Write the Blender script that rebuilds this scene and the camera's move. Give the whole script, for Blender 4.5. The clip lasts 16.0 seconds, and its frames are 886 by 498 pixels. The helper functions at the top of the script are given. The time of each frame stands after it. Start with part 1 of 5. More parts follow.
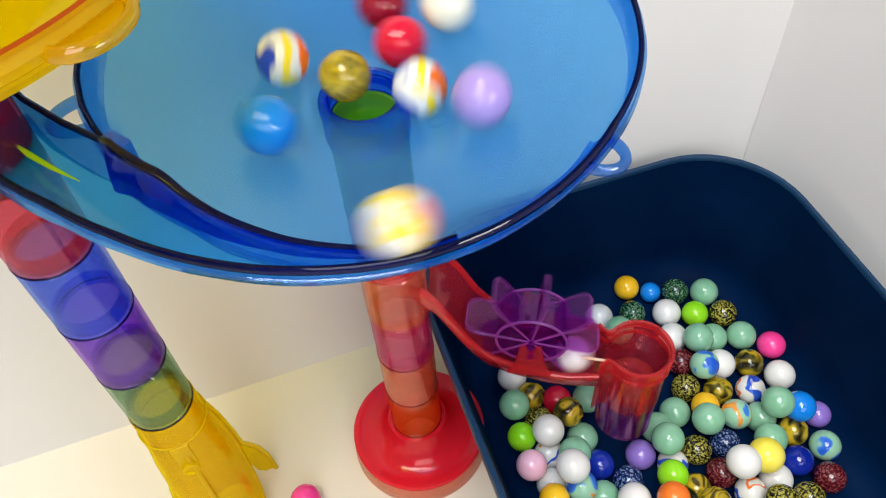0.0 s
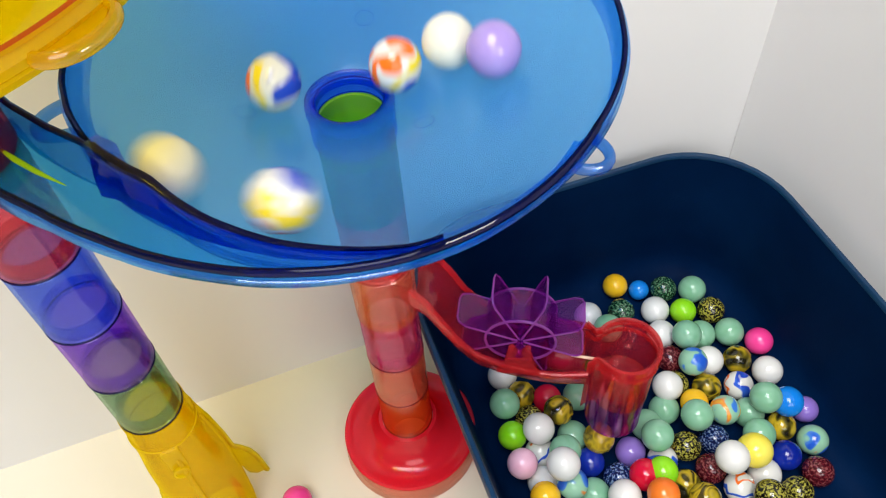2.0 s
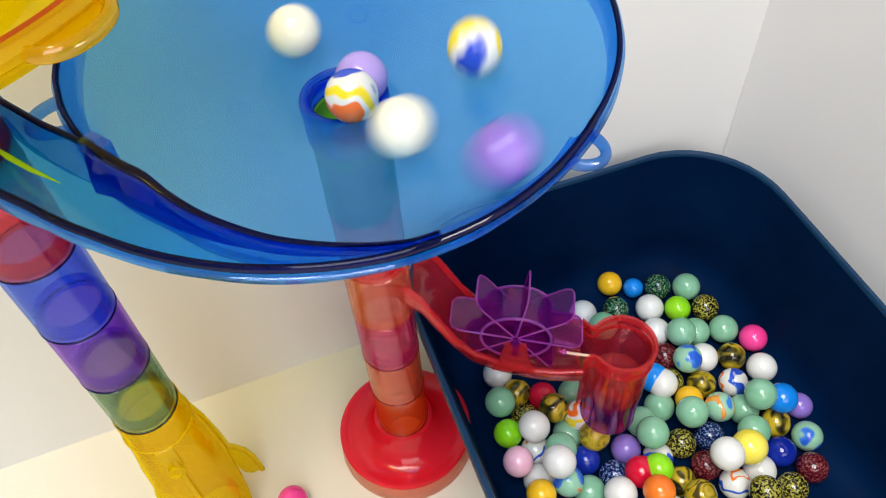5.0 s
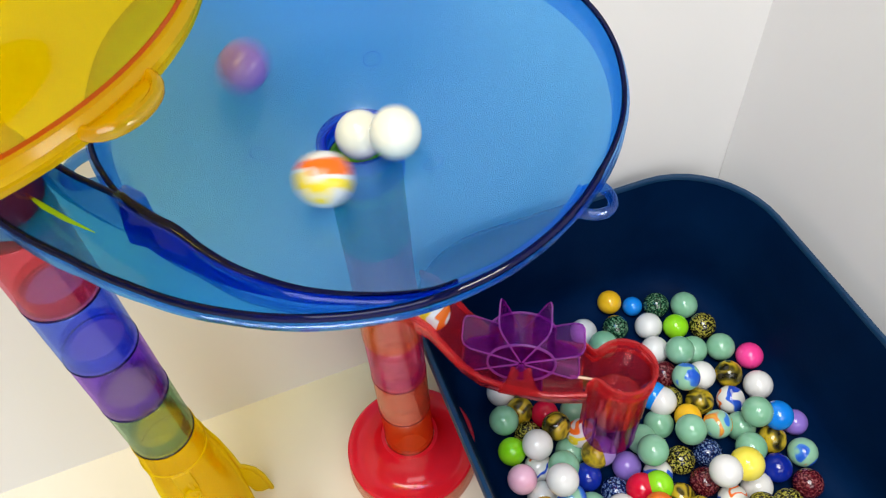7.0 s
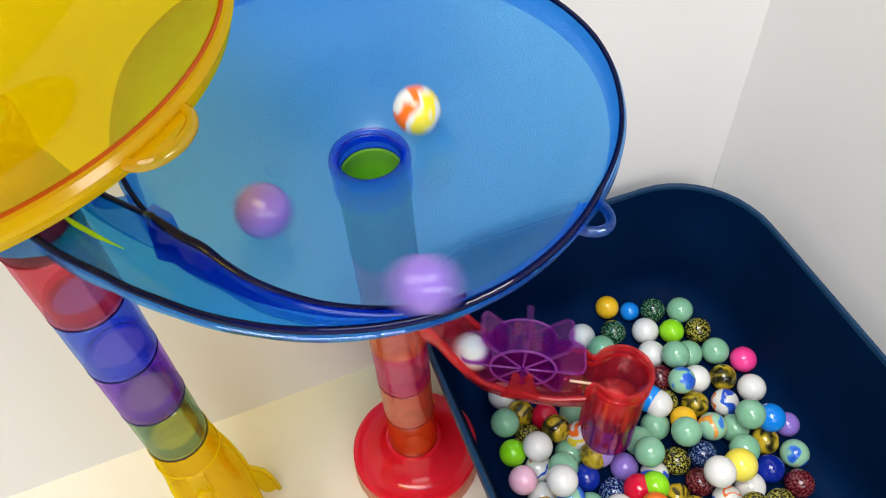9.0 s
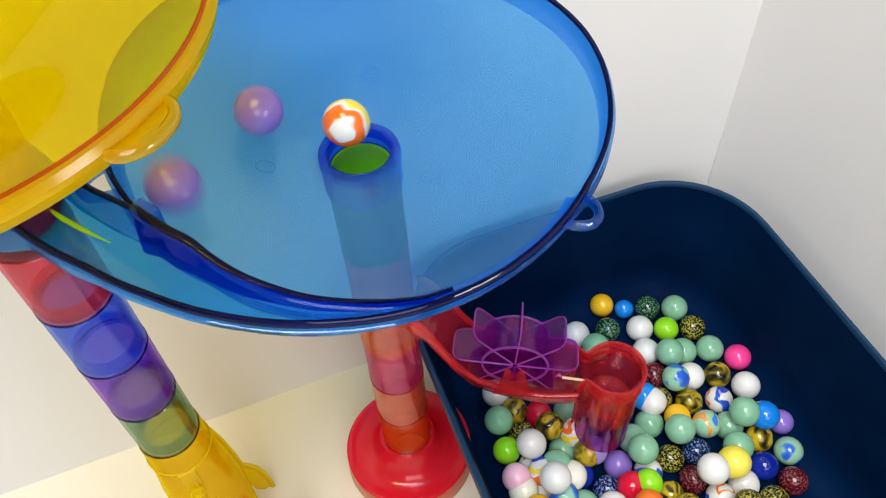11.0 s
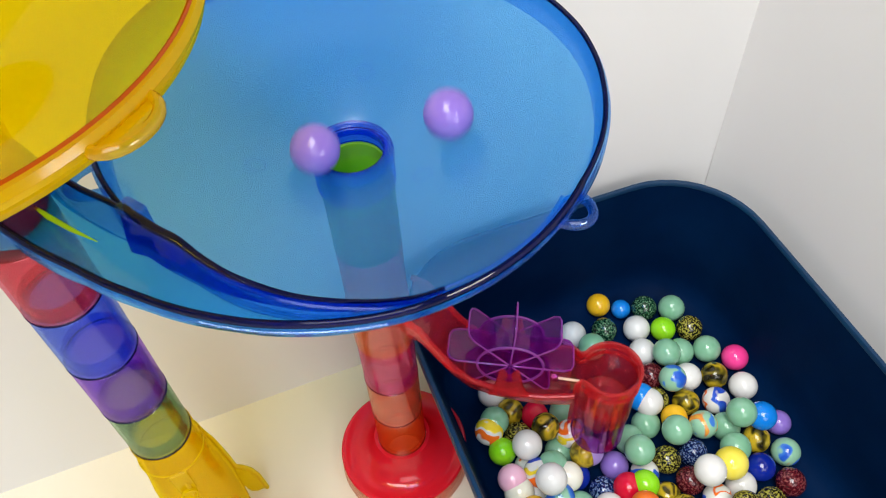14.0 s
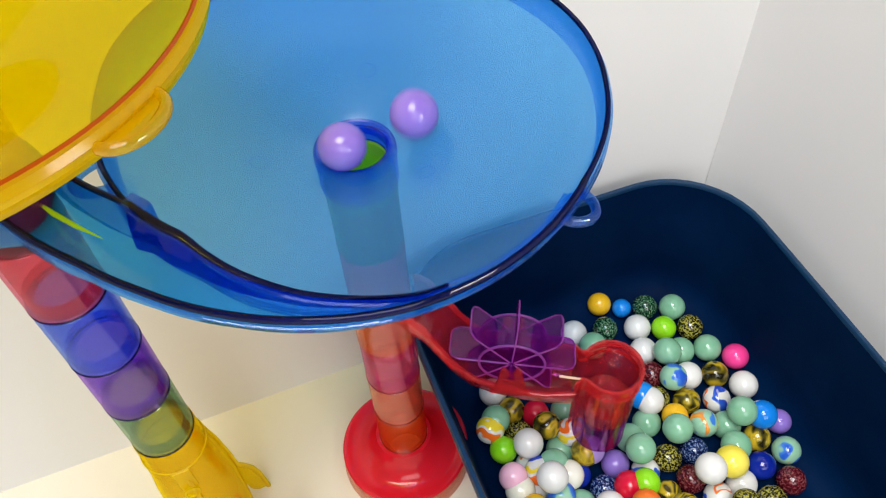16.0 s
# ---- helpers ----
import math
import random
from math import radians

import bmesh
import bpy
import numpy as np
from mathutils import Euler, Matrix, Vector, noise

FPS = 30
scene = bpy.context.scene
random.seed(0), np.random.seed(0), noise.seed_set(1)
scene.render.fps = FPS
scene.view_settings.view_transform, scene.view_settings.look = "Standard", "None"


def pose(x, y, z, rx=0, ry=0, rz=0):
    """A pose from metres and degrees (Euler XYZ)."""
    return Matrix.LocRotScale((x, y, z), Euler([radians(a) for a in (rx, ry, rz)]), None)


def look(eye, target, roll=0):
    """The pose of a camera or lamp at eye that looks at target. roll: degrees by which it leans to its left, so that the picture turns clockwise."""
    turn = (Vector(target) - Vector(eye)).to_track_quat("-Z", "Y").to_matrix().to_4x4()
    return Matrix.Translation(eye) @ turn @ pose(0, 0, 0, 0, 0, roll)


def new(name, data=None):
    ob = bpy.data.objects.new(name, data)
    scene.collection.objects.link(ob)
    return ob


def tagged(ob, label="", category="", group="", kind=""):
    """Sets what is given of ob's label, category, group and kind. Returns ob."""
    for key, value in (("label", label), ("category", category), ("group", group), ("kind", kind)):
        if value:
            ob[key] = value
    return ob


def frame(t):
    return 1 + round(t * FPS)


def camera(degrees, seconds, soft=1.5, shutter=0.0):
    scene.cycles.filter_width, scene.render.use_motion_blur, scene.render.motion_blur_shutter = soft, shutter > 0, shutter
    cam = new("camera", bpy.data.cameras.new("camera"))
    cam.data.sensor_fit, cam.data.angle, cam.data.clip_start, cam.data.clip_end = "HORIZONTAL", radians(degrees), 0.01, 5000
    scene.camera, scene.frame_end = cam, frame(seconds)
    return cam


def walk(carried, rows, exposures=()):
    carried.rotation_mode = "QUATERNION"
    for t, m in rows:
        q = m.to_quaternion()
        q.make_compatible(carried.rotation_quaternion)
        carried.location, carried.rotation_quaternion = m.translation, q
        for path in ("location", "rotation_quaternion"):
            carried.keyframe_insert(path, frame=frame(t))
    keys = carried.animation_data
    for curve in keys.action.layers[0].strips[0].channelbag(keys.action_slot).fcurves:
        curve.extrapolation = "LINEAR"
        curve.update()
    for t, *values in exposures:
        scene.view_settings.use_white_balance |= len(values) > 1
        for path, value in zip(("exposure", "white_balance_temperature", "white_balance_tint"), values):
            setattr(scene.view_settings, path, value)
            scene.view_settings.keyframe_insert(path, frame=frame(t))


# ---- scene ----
cam = camera(59.19, 16.0, soft=1.12, shutter=0.45)
PATH = [
    (0.0, look((0.03733, -0.17948, 0.38264), (-0.02272, 0.44637, -0.39499), -4.793)),
    (0.5, look((0.03684, -0.18128, 0.38478), (-0.01912, 0.44392, -0.39367), -4.730)),
    (1.0, look((0.03720, -0.18140, 0.38446), (-0.01459, 0.44337, -0.39463), -4.623)),
    (1.5, look((0.03724, -0.17976, 0.38342), (-0.01257, 0.44528, -0.39558), -4.555)),
    (2.0, look((0.03832, -0.18007, 0.38344), (-0.00982, 0.44618, -0.39470), -4.571)),
    (2.5, look((0.03728, -0.18065, 0.38356), (-0.00862, 0.44542, -0.39485), -4.472)),
    (3.0, look((0.03745, -0.18139, 0.38429), (-0.00689, 0.44431, -0.39451), -4.398)),
    (3.5, look((0.03737, -0.18177, 0.38271), (-0.00593, 0.44425, -0.39589), -4.320)),
    (4.0, look((0.03777, -0.18131, 0.38225), (-0.00418, 0.44515, -0.39608), -4.295)),
    (6.5, look((0.03514, -0.17979, 0.38967), (0.00015, 0.44820, -0.38776), -4.007)),
    (7.0, look((0.03286, -0.17899, 0.39724), (0.00063, 0.45055, -0.37906), -3.912)),
    (7.5, look((0.03259, -0.17959, 0.40439), (0.00262, 0.45090, -0.37123), -3.815)),
    (8.0, look((0.02945, -0.18245, 0.40926), (-0.00009, 0.44850, -0.36600), -3.801)),
    (8.5, look((0.02909, -0.18315, 0.40955), (0.00015, 0.44748, -0.36599), -3.769)),
    (9.0, look((0.03050, -0.18373, 0.40938), (0.00147, 0.44613, -0.36679), -3.708)),
    (11.5, look((0.03370, -0.18475, 0.40765), (0.00507, 0.44536, -0.36833), -3.662)),
    (12.0, look((0.03230, -0.18351, 0.40705), (0.00371, 0.44627, -0.36919), -3.633)),
    (12.5, look((0.03163, -0.18245, 0.40526), (0.00338, 0.44747, -0.37088), -3.590)),
    (13.0, look((0.03181, -0.18061, 0.40470), (0.00394, 0.44922, -0.37154), -3.593)),
    (13.5, look((0.03391, -0.18134, 0.40431), (0.00681, 0.44823, -0.37216), -3.546)),
    (14.0, look((0.03508, -0.18301, 0.40546), (0.00878, 0.44698, -0.37069), -3.492)),
    (14.5, look((0.03606, -0.18425, 0.40487), (0.01018, 0.44674, -0.37049), -3.480)),
    (15.0, look((0.03529, -0.18480, 0.40404), (0.00981, 0.44597, -0.37151), -3.433)),
    (15.5, look((0.03454, -0.18531, 0.40544), (0.00880, 0.44505, -0.37043), -3.426)),
    (16.0, look((0.03412, -0.18438, 0.40570), (0.00829, 0.44621, -0.36999), -3.413)),
]
walk(cam, PATH)

# ---- world and lights: a bright room, one ceiling lamp, an added wide fill lamp behind and a small work lamp beside the run ----
world = bpy.data.worlds.new("room_air")
world.use_nodes = True
world.node_tree.nodes["Background"].inputs[0].default_value = (0.9, 0.93, 1.0, 1)
world.node_tree.nodes["Background"].inputs[1].default_value = 0.3
scene.world = world
scene.cycles.transparent_max_bounces = 32
scene.view_settings.exposure = 0.0


def area_lamp(name, eye, target, sx, sy, watts, colour):
    data = bpy.data.lights.new(name, "AREA")
    data.shape, data.size, data.size_y, data.energy, data.color = "RECTANGLE", sx, sy, watts, colour
    ob = new(name, data)
    ob.matrix_world = look(eye, target)
    return ob


area_lamp("ceiling_light", (-0.20, -0.58, 2.1), (0.0, 0.0, 0.1), 1.0, 1.0, 44, (0.98, 0.985, 0.985))
# wide soft fill added behind the camera to brighten the boards
area_lamp("front_fill_light", (0.3, -1.9, 1.5), (0.0, 0.0, 0.15), 1.4, 1.1, 17, (0.95, 0.975, 1.0))
area_lamp("work_light", (0.155, -0.178, 0.315), (0.06, 0.0, 0.14), 0.07, 0.05, 0.17, (1.0, 0.98, 0.95))


# ---- materials ----
def nodes_of(name):
    m = bpy.data.materials.new(name)
    m.use_nodes = True
    t = m.node_tree
    t.nodes.clear()
    return m, t.nodes, t.links, t.nodes.new("ShaderNodeOutputMaterial")


def clear_plastic(name, tint, body, cloud=0.10, rough=0.04, relief=0.02, spec=0.04):
    """Tinted see-through plastic: each face takes its tint from the light, a little body colour, a glossy skin."""
    m, n, l, out = nodes_of(name)
    coord = n.new("ShaderNodeTexCoord")
    noise_tex = n.new("ShaderNodeTexNoise")
    noise_tex.inputs["Scale"].default_value, noise_tex.inputs["Detail"].default_value = 90, 3
    l.new(coord.outputs["Object"], noise_tex.inputs["Vector"])
    bump = n.new("ShaderNodeBump")
    bump.inputs["Strength"].default_value, bump.inputs["Distance"].default_value = relief, 0.002
    l.new(noise_tex.outputs["Fac"], bump.inputs["Height"])
    clear = n.new("ShaderNodeBsdfTransparent")
    clear.inputs[0].default_value = (*tint, 1)
    dif, tra = n.new("ShaderNodeBsdfDiffuse"), n.new("ShaderNodeBsdfTranslucent")
    dif.inputs[0].default_value = tra.inputs[0].default_value = (*body, 1)
    skin = n.new("ShaderNodeMixShader")
    skin.inputs[0].default_value = 0.6
    l.new(dif.outputs[0], skin.inputs[1])
    l.new(tra.outputs[0], skin.inputs[2])
    mix = n.new("ShaderNodeMixShader")
    mix.inputs[0].default_value = cloud
    l.new(clear.outputs[0], mix.inputs[1])
    l.new(skin.outputs[0], mix.inputs[2])
    gloss, rind = n.new("ShaderNodeBsdfGlossy"), n.new("ShaderNodeBsdfGlossy")
    gloss.inputs["Roughness"].default_value, rind.inputs["Roughness"].default_value = rough, 0.15
    rind.inputs["Color"].default_value = (*(0.15 * c + 0.75 * c ** 2 for c in tint), 1)
    for g in (gloss, rind):
        l.new(bump.outputs[0], g.inputs["Normal"])
    facing = n.new("ShaderNodeLayerWeight")
    facing.inputs["Blend"].default_value = 0.5
    l.new(bump.outputs[0], facing.inputs["Normal"])
    power = n.new("ShaderNodeMath")
    power.operation = "POWER"
    power.inputs[1].default_value = 3.5
    l.new(facing.outputs["Facing"], power.inputs[0])
    grade = n.new("ShaderNodeMath")
    grade.operation = "MULTIPLY"
    grade.inputs[1].default_value = 0.8
    l.new(power.outputs[0], grade.inputs[0])
    side = n.new("ShaderNodeMixShader")
    l.new(grade.outputs[0], side.inputs[0])
    l.new(mix.outputs[0], side.inputs[1])
    l.new(rind.outputs[0], side.inputs[2])
    top = n.new("ShaderNodeMixShader")
    top.inputs[0].default_value = spec
    l.new(side.outputs[0], top.inputs[1])
    l.new(gloss.outputs[0], top.inputs[2])
    l.new(top.outputs[0], out.inputs[0])
    return m


def solid(name, c1, c2, rough=0.5, scale=40, grain=300, relief=0.05, spec=0.5, coat=0.0):
    """Opaque surface with variation at two scales."""
    m, n, l, out = nodes_of(name)
    coord = n.new("ShaderNodeTexCoord")
    big, fine = n.new("ShaderNodeTexNoise"), n.new("ShaderNodeTexNoise")
    big.inputs["Scale"].default_value, fine.inputs["Scale"].default_value = scale, grain
    big.inputs["Detail"].default_value = 5
    for tex in (big, fine):
        l.new(coord.outputs["Object"], tex.inputs["Vector"])
    ramp = n.new("ShaderNodeValToRGB")
    ramp.color_ramp.elements[0].position, ramp.color_ramp.elements[1].position = 0.3, 0.7
    ramp.color_ramp.elements[0].color, ramp.color_ramp.elements[1].color = (*c1, 1), (*c2, 1)
    l.new(big.outputs["Fac"], ramp.inputs[0])
    bump = n.new("ShaderNodeBump")
    bump.inputs["Strength"].default_value, bump.inputs["Distance"].default_value = relief, 0.001
    l.new(fine.outputs["Fac"], bump.inputs["Height"])
    p = n.new("ShaderNodeBsdfPrincipled")
    p.inputs["Roughness"].default_value = rough
    p.inputs["Specular IOR Level"].default_value = spec
    p.inputs["Coat Weight"].default_value = coat
    l.new(ramp.outputs[0], p.inputs["Base Color"])
    l.new(bump.outputs[0], p.inputs["Normal"])
    l.new(p.outputs[0], out.inputs[0])
    return m


def glass_marble(name, stops, scale=70.0, twist=1.2, detail=1.0, rough=0.06, clear=0.0, seed=0.0):
    """Glazed marble: soft-edged bands of colour that swirl through the ball."""
    m, n, l, out = nodes_of(name)
    coord, info = n.new("ShaderNodeTexCoord"), n.new("ShaderNodeObjectInfo")
    shift = n.new("ShaderNodeVectorMath")
    shift.operation = "MULTIPLY_ADD"
    shift.inputs[1].default_value = (1, 1, 1)
    mul = n.new("ShaderNodeVectorMath")
    mul.operation = "SCALE"
    mul.inputs[0].default_value = (0.37, 0.21, 0.55)
    l.new(info.outputs["Random"], mul.inputs["Scale"])
    l.new(coord.outputs["Object"], shift.inputs[0])
    l.new(mul.outputs[0], shift.inputs[2])
    tex = n.new("ShaderNodeTexNoise")
    tex.inputs["Scale"].default_value, tex.inputs["Detail"].default_value = scale, detail
    tex.inputs["Distortion"].default_value = twist
    l.new(shift.outputs[0], tex.inputs["Vector"])
    ramp = n.new("ShaderNodeValToRGB")
    cr = ramp.color_ramp
    while len(cr.elements) < len(stops):
        cr.elements.new(0.5)
    for e, (at, c) in zip(cr.elements, stops):
        e.position, e.color = at, (*c, 1)
    l.new(tex.outputs["Fac"], ramp.inputs[0])
    p = n.new("ShaderNodeBsdfPrincipled")
    p.inputs["Roughness"].default_value = rough
    p.inputs["Transmission Weight"].default_value = clear
    p.inputs["Subsurface Weight"].default_value = 0.0
    l.new(ramp.outputs[0], p.inputs["Base Color"])
    l.new(p.outputs[0], out.inputs[0])
    return m


BLUE = clear_plastic("clear_blue_plastic", (0.43, 0.77, 1.0), (0.0, 0.40, 1.0), 0.18, 0.26, 0.0, spec=0.05)
BLUE_INLET = clear_plastic("clear_blue_inlet_plastic", (0.34, 0.72, 1.0), (0.0, 0.42, 1.0), 0.32, 0.05, spec=0.06)
BLUE_WALL = clear_plastic("deep_blue_wall_plastic", (0.56, 0.80, 1.0), (0.0, 0.22, 0.95), 0.10)
BLUE_EDGE = clear_plastic("thick_blue_plastic", (0.002, 0.03, 0.26), (0.0, 0.012, 0.14), 0.2, 0.03)
def banded_marble(name, stops):
    """Milky marble with a few soft bands of colour laid across it, bent and broken by noise."""
    m = glass_marble(name, stops, 95, 0.4, 1.0)
    n, l = m.node_tree.nodes, m.node_tree.links
    tex = next(k for k in n if k.bl_idname == "ShaderNodeTexNoise")
    ramp = next(k for k in n if k.bl_idname == "ShaderNodeValToRGB")
    coord = next(k for k in n if k.bl_idname == "ShaderNodeTexCoord")
    axis = n.new("ShaderNodeVectorMath")
    axis.operation = "DOT_PRODUCT"
    axis.inputs[1].default_value = (22, 30, 40)
    l.new(coord.outputs["Object"], axis.inputs[0])
    bend = n.new("ShaderNodeMath")
    bend.operation = "MULTIPLY_ADD"
    bend.inputs[1].default_value = 0.9
    l.new(tex.outputs["Fac"], bend.inputs[0])
    l.new(axis.outputs["Value"], bend.inputs[2])
    l.new(bend.outputs[0], ramp.inputs[0])
    return m


BLUE_EAR = clear_plastic("blue_ear_plastic", (0.36, 0.66, 1.0), (0.0, 0.22, 0.95), 0.12, spec=0.08)
BLUE_DEEP = clear_plastic("deep_blue_plastic", (0.10, 0.26, 0.85), (0.0, 0.06, 0.55), 0.2)
BLUE_NECK = clear_plastic("blue_neck_plastic", (0.15, 0.44, 1.0), (0.0, 0.13, 0.85), 0.18, spec=0.04)
YELLOW = clear_plastic("clear_yellow_plastic", (0.98, 0.88, 0.01), (0.94, 0.74, 0.001), 0.23, spec=0.022)
YELLOW_EDGE = clear_plastic("thick_yellow_plastic", (0.98, 0.92, 0.02), (0.95, 0.80, 0.002), 0.42, 0.15, spec=0.03)
YELLOW_EAR = clear_plastic("amber_yellow_plastic", (0.96, 0.78, 0.02), (0.92, 0.66, 0.002), 0.38, spec=0.08)
AMBER_LINE = clear_plastic("amber_rim_plastic", (0.80, 0.28, 0.02), (0.75, 0.22, 0.004), 0.4)
RED = clear_plastic("clear_red_plastic", (0.99, 0.57, 0.57), (1.0, 0.08, 0.12), 0.18, spec=0.05)
RED_EDGE = clear_plastic("thick_red_plastic", (0.98, 0.44, 0.42), (1.0, 0.09, 0.11), 0.36, spec=0.06)
RED_BASE = clear_plastic("red_base_plastic", (0.98, 0.20, 0.24), (1.0, 0.045, 0.095), 0.62)
SALMON = clear_plastic("clear_salmon_plastic", (1.0, 0.82, 0.74), (1.0, 0.30, 0.16), 0.20)
ORANGE = clear_plastic("clear_orange_plastic", (1.0, 0.70, 0.50), (1.0, 0.24, 0.03), 0.26)
PURPLE = clear_plastic("clear_purple_plastic", (0.70, 0.53, 0.95), (0.32, 0.05, 0.72), 0.11)
VIOLET = clear_plastic("clear_violet_plastic", (0.76, 0.40, 0.82), (0.46, 0.02, 0.52), 0.12, spec=0.04)
MAGENTA = clear_plastic("clear_magenta_plastic", (0.95, 0.62, 0.80), (0.85, 0.06, 0.42), 0.14)
TUBE_BLUE = clear_plastic("clear_tube_blue_plastic", (0.54, 0.66, 1.0), (0.04, 0.15, 0.95), 0.12)
CLEAR_VIOLET = clear_plastic("pale_violet_plastic", (0.80, 0.46, 0.80), (0.52, 0.04, 0.46), 0.13)
GREEN = clear_plastic("lit_green_plastic", (0.70, 0.97, 0.36), (0.52, 0.98, 0.05), 0.5)
TUBE_GREEN = clear_plastic("tube_green_plastic", (0.34, 0.66, 0.44), (0.12, 0.48, 0.08), 0.11)
PINK_RED = clear_plastic("clear_pink_red_plastic", (0.95, 0.54, 0.62), (0.88, 0.03, 0.12), 0.12)
SMOKE_GREEN = clear_plastic("smoky_green_plastic", (0.68, 0.80, 0.68), (0.14, 0.34, 0.16), 0.09)
MAROON_TUBE = clear_plastic("maroon_tube_plastic", (0.66, 0.30, 0.40), (0.35, 0.03, 0.10), 0.35)
LIME_GLINT = clear_plastic("lime_glint_plastic", (0.75, 0.98, 0.20), (0.75, 0.95, 0.05), 0.6)
WALL_PAINT = solid("white_board", (0.725, 0.715, 0.705), (0.765, 0.755, 0.745), 0.6, 5, 500, 0.03, 0.3)
FLOOR_WHITE = solid("white_tabletop", (0.68, 0.62, 0.50), (0.72, 0.66, 0.54), 0.4, 6, 400, 0.02, 0.3)
ROOM_PAINT = solid("room_paint", (0.66, 0.65, 0.63), (0.72, 0.71, 0.69), 0.8, 2, 100, 0.05)
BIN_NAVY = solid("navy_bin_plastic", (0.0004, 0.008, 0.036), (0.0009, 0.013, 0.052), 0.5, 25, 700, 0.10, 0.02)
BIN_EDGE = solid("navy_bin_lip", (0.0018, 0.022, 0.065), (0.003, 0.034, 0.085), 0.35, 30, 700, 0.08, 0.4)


# ---- mesh helpers (measures in centimetres) ----
CM = 0.01


def part(name, bm, material, parent=None, label="", smooth=True, edge=35):
    bmesh.ops.recalc_face_normals(bm, faces=bm.faces)
    bmesh.ops.scale(bm, vec=(CM, CM, CM), verts=bm.verts)
    if smooth:
        for f in bm.faces:
            f.smooth = True
        for e in bm.edges:
            if len(e.link_faces) == 2 and e.calc_face_angle(0) > radians(edge):
                e.smooth = False
    me = bpy.data.meshes.new(name)
    bm.to_mesh(me)
    bm.free()
    me.materials.append(material)
    ob = new(name, me)
    ob.parent = parent
    if label:
        ob["label"] = label
    return ob


def thing(name, x, y, z, label, category, group="", kind="", rz=0.0):
    ob = new(name)
    ob.empty_display_size = 0.01
    ob.matrix_world = pose(x * CM, y * CM, z * CM, 0, 0, rz)
    return tagged(ob, label, category, group, kind)


def lathe(loop, seg=72, closed=True):
    """Turns an outline of (r, z) round the z axis. A point with r = 0 becomes one vertex."""
    bm = bmesh.new()
    rings = []
    for r, z in loop:
        if r < 1e-6:
            rings.append([bm.verts.new((0, 0, z))])
        else:
            rings.append([bm.verts.new((r * math.cos(2 * math.pi * k / seg), r * math.sin(2 * math.pi * k / seg), z)) for k in range(seg)])
    pairs = list(zip(rings, rings[1:] + rings[:1])) if closed else list(zip(rings, rings[1:]))
    for a, b in pairs:
        for k in range(seg):
            j = (k + 1) % seg
            vs = [a[k % len(a)], a[j % len(a)], b[j % len(b)], b[k % len(b)]]
            vs = [v for i, v in enumerate(vs) if v not in vs[:i]]
            if len(vs) > 2:
                bm.faces.new(vs)
    return bm


def ring_loop(r0, r1, z0, z1, soft=0.06):
    """The outline of a tube wall with softened edges."""
    s = min(soft, (r1 - r0) / 2.2, abs(z1 - z0) / 2.2)
    return [(r0, z0 + s), (r0 + s, z0), (r1 - s, z0), (r1, z0 + s), (r1, z1 - s), (r1 - s, z1), (r0 + s, z1), (r0, z1 - s)]


def loft(sections, closed_ends=True, closed_ring=True):
    """Skins a row of equally long point rings."""
    bm = bmesh.new()
    rings = [[bm.verts.new(p) for p in sec] for sec in sections]
    n = len(rings[0])
    for a, b in zip(rings, rings[1:]):
        for k in range(n if closed_ring else n - 1):
            j = (k + 1) % n
            bm.faces.new((a[k], a[j], b[j], b[k]))
    if closed_ends:
        bm.faces.new(rings[0])
        bm.faces.new(rings[-1][::-1])
    return bm


def sweep(path, radius, seg=10, flat=1.0, up=(0, 0, 1), cap=True):
    """A round or flattened bar along a path."""
    pts = [Vector(p) for p in path]
    secs = []
    for i, p in enumerate(pts):
        d = (pts[min(i + 1, len(pts) - 1)] - pts[max(i - 1, 0)]).normalized()
        side = d.cross(Vector(up)).normalized()
        top = side.cross(d).normalized()
        r = radius[i] if isinstance(radius, (list, tuple)) else radius
        secs.append([p + side * r * math.cos(2 * math.pi * k / seg) + top * r * flat * math.sin(2 * math.pi * k / seg) for k in range(seg)])
    return loft(secs, cap)


def box(x0, x1, y0, y1, z0, z1, bevel=0.0):
    bm = bmesh.new()
    bmesh.ops.create_cube(bm, size=1)
    bmesh.ops.scale(bm, vec=(x1 - x0, y1 - y0, z1 - z0), verts=bm.verts)
    bmesh.ops.translate(bm, vec=((x0 + x1) / 2, (y0 + y1) / 2, (z0 + z1) / 2), verts=bm.verts)
    if bevel:
        bmesh.ops.bevel(bm, geom=bm.edges[:], offset=bevel, segments=3, affect="EDGES", profile=0.5)
    return bm


def polar(r, deg, z):
    return (r * math.cos(radians(deg)), r * math.sin(radians(deg)), z)


def along(x, knots):
    """Smooth value between knots of (x, value)."""
    xs, vs = [k[0] for k in knots], [k[1] for k in knots]
    return float(np.interp(x, xs, vs))


# ---- setting: table, two boards that meet in a corner, the room round them ----
TURN = 20.3
TURNED = Matrix.Rotation(radians(TURN), 4, "Z")  # x runs along the bin's back, y away from the viewer
CORNER = (18.12, 14.15)


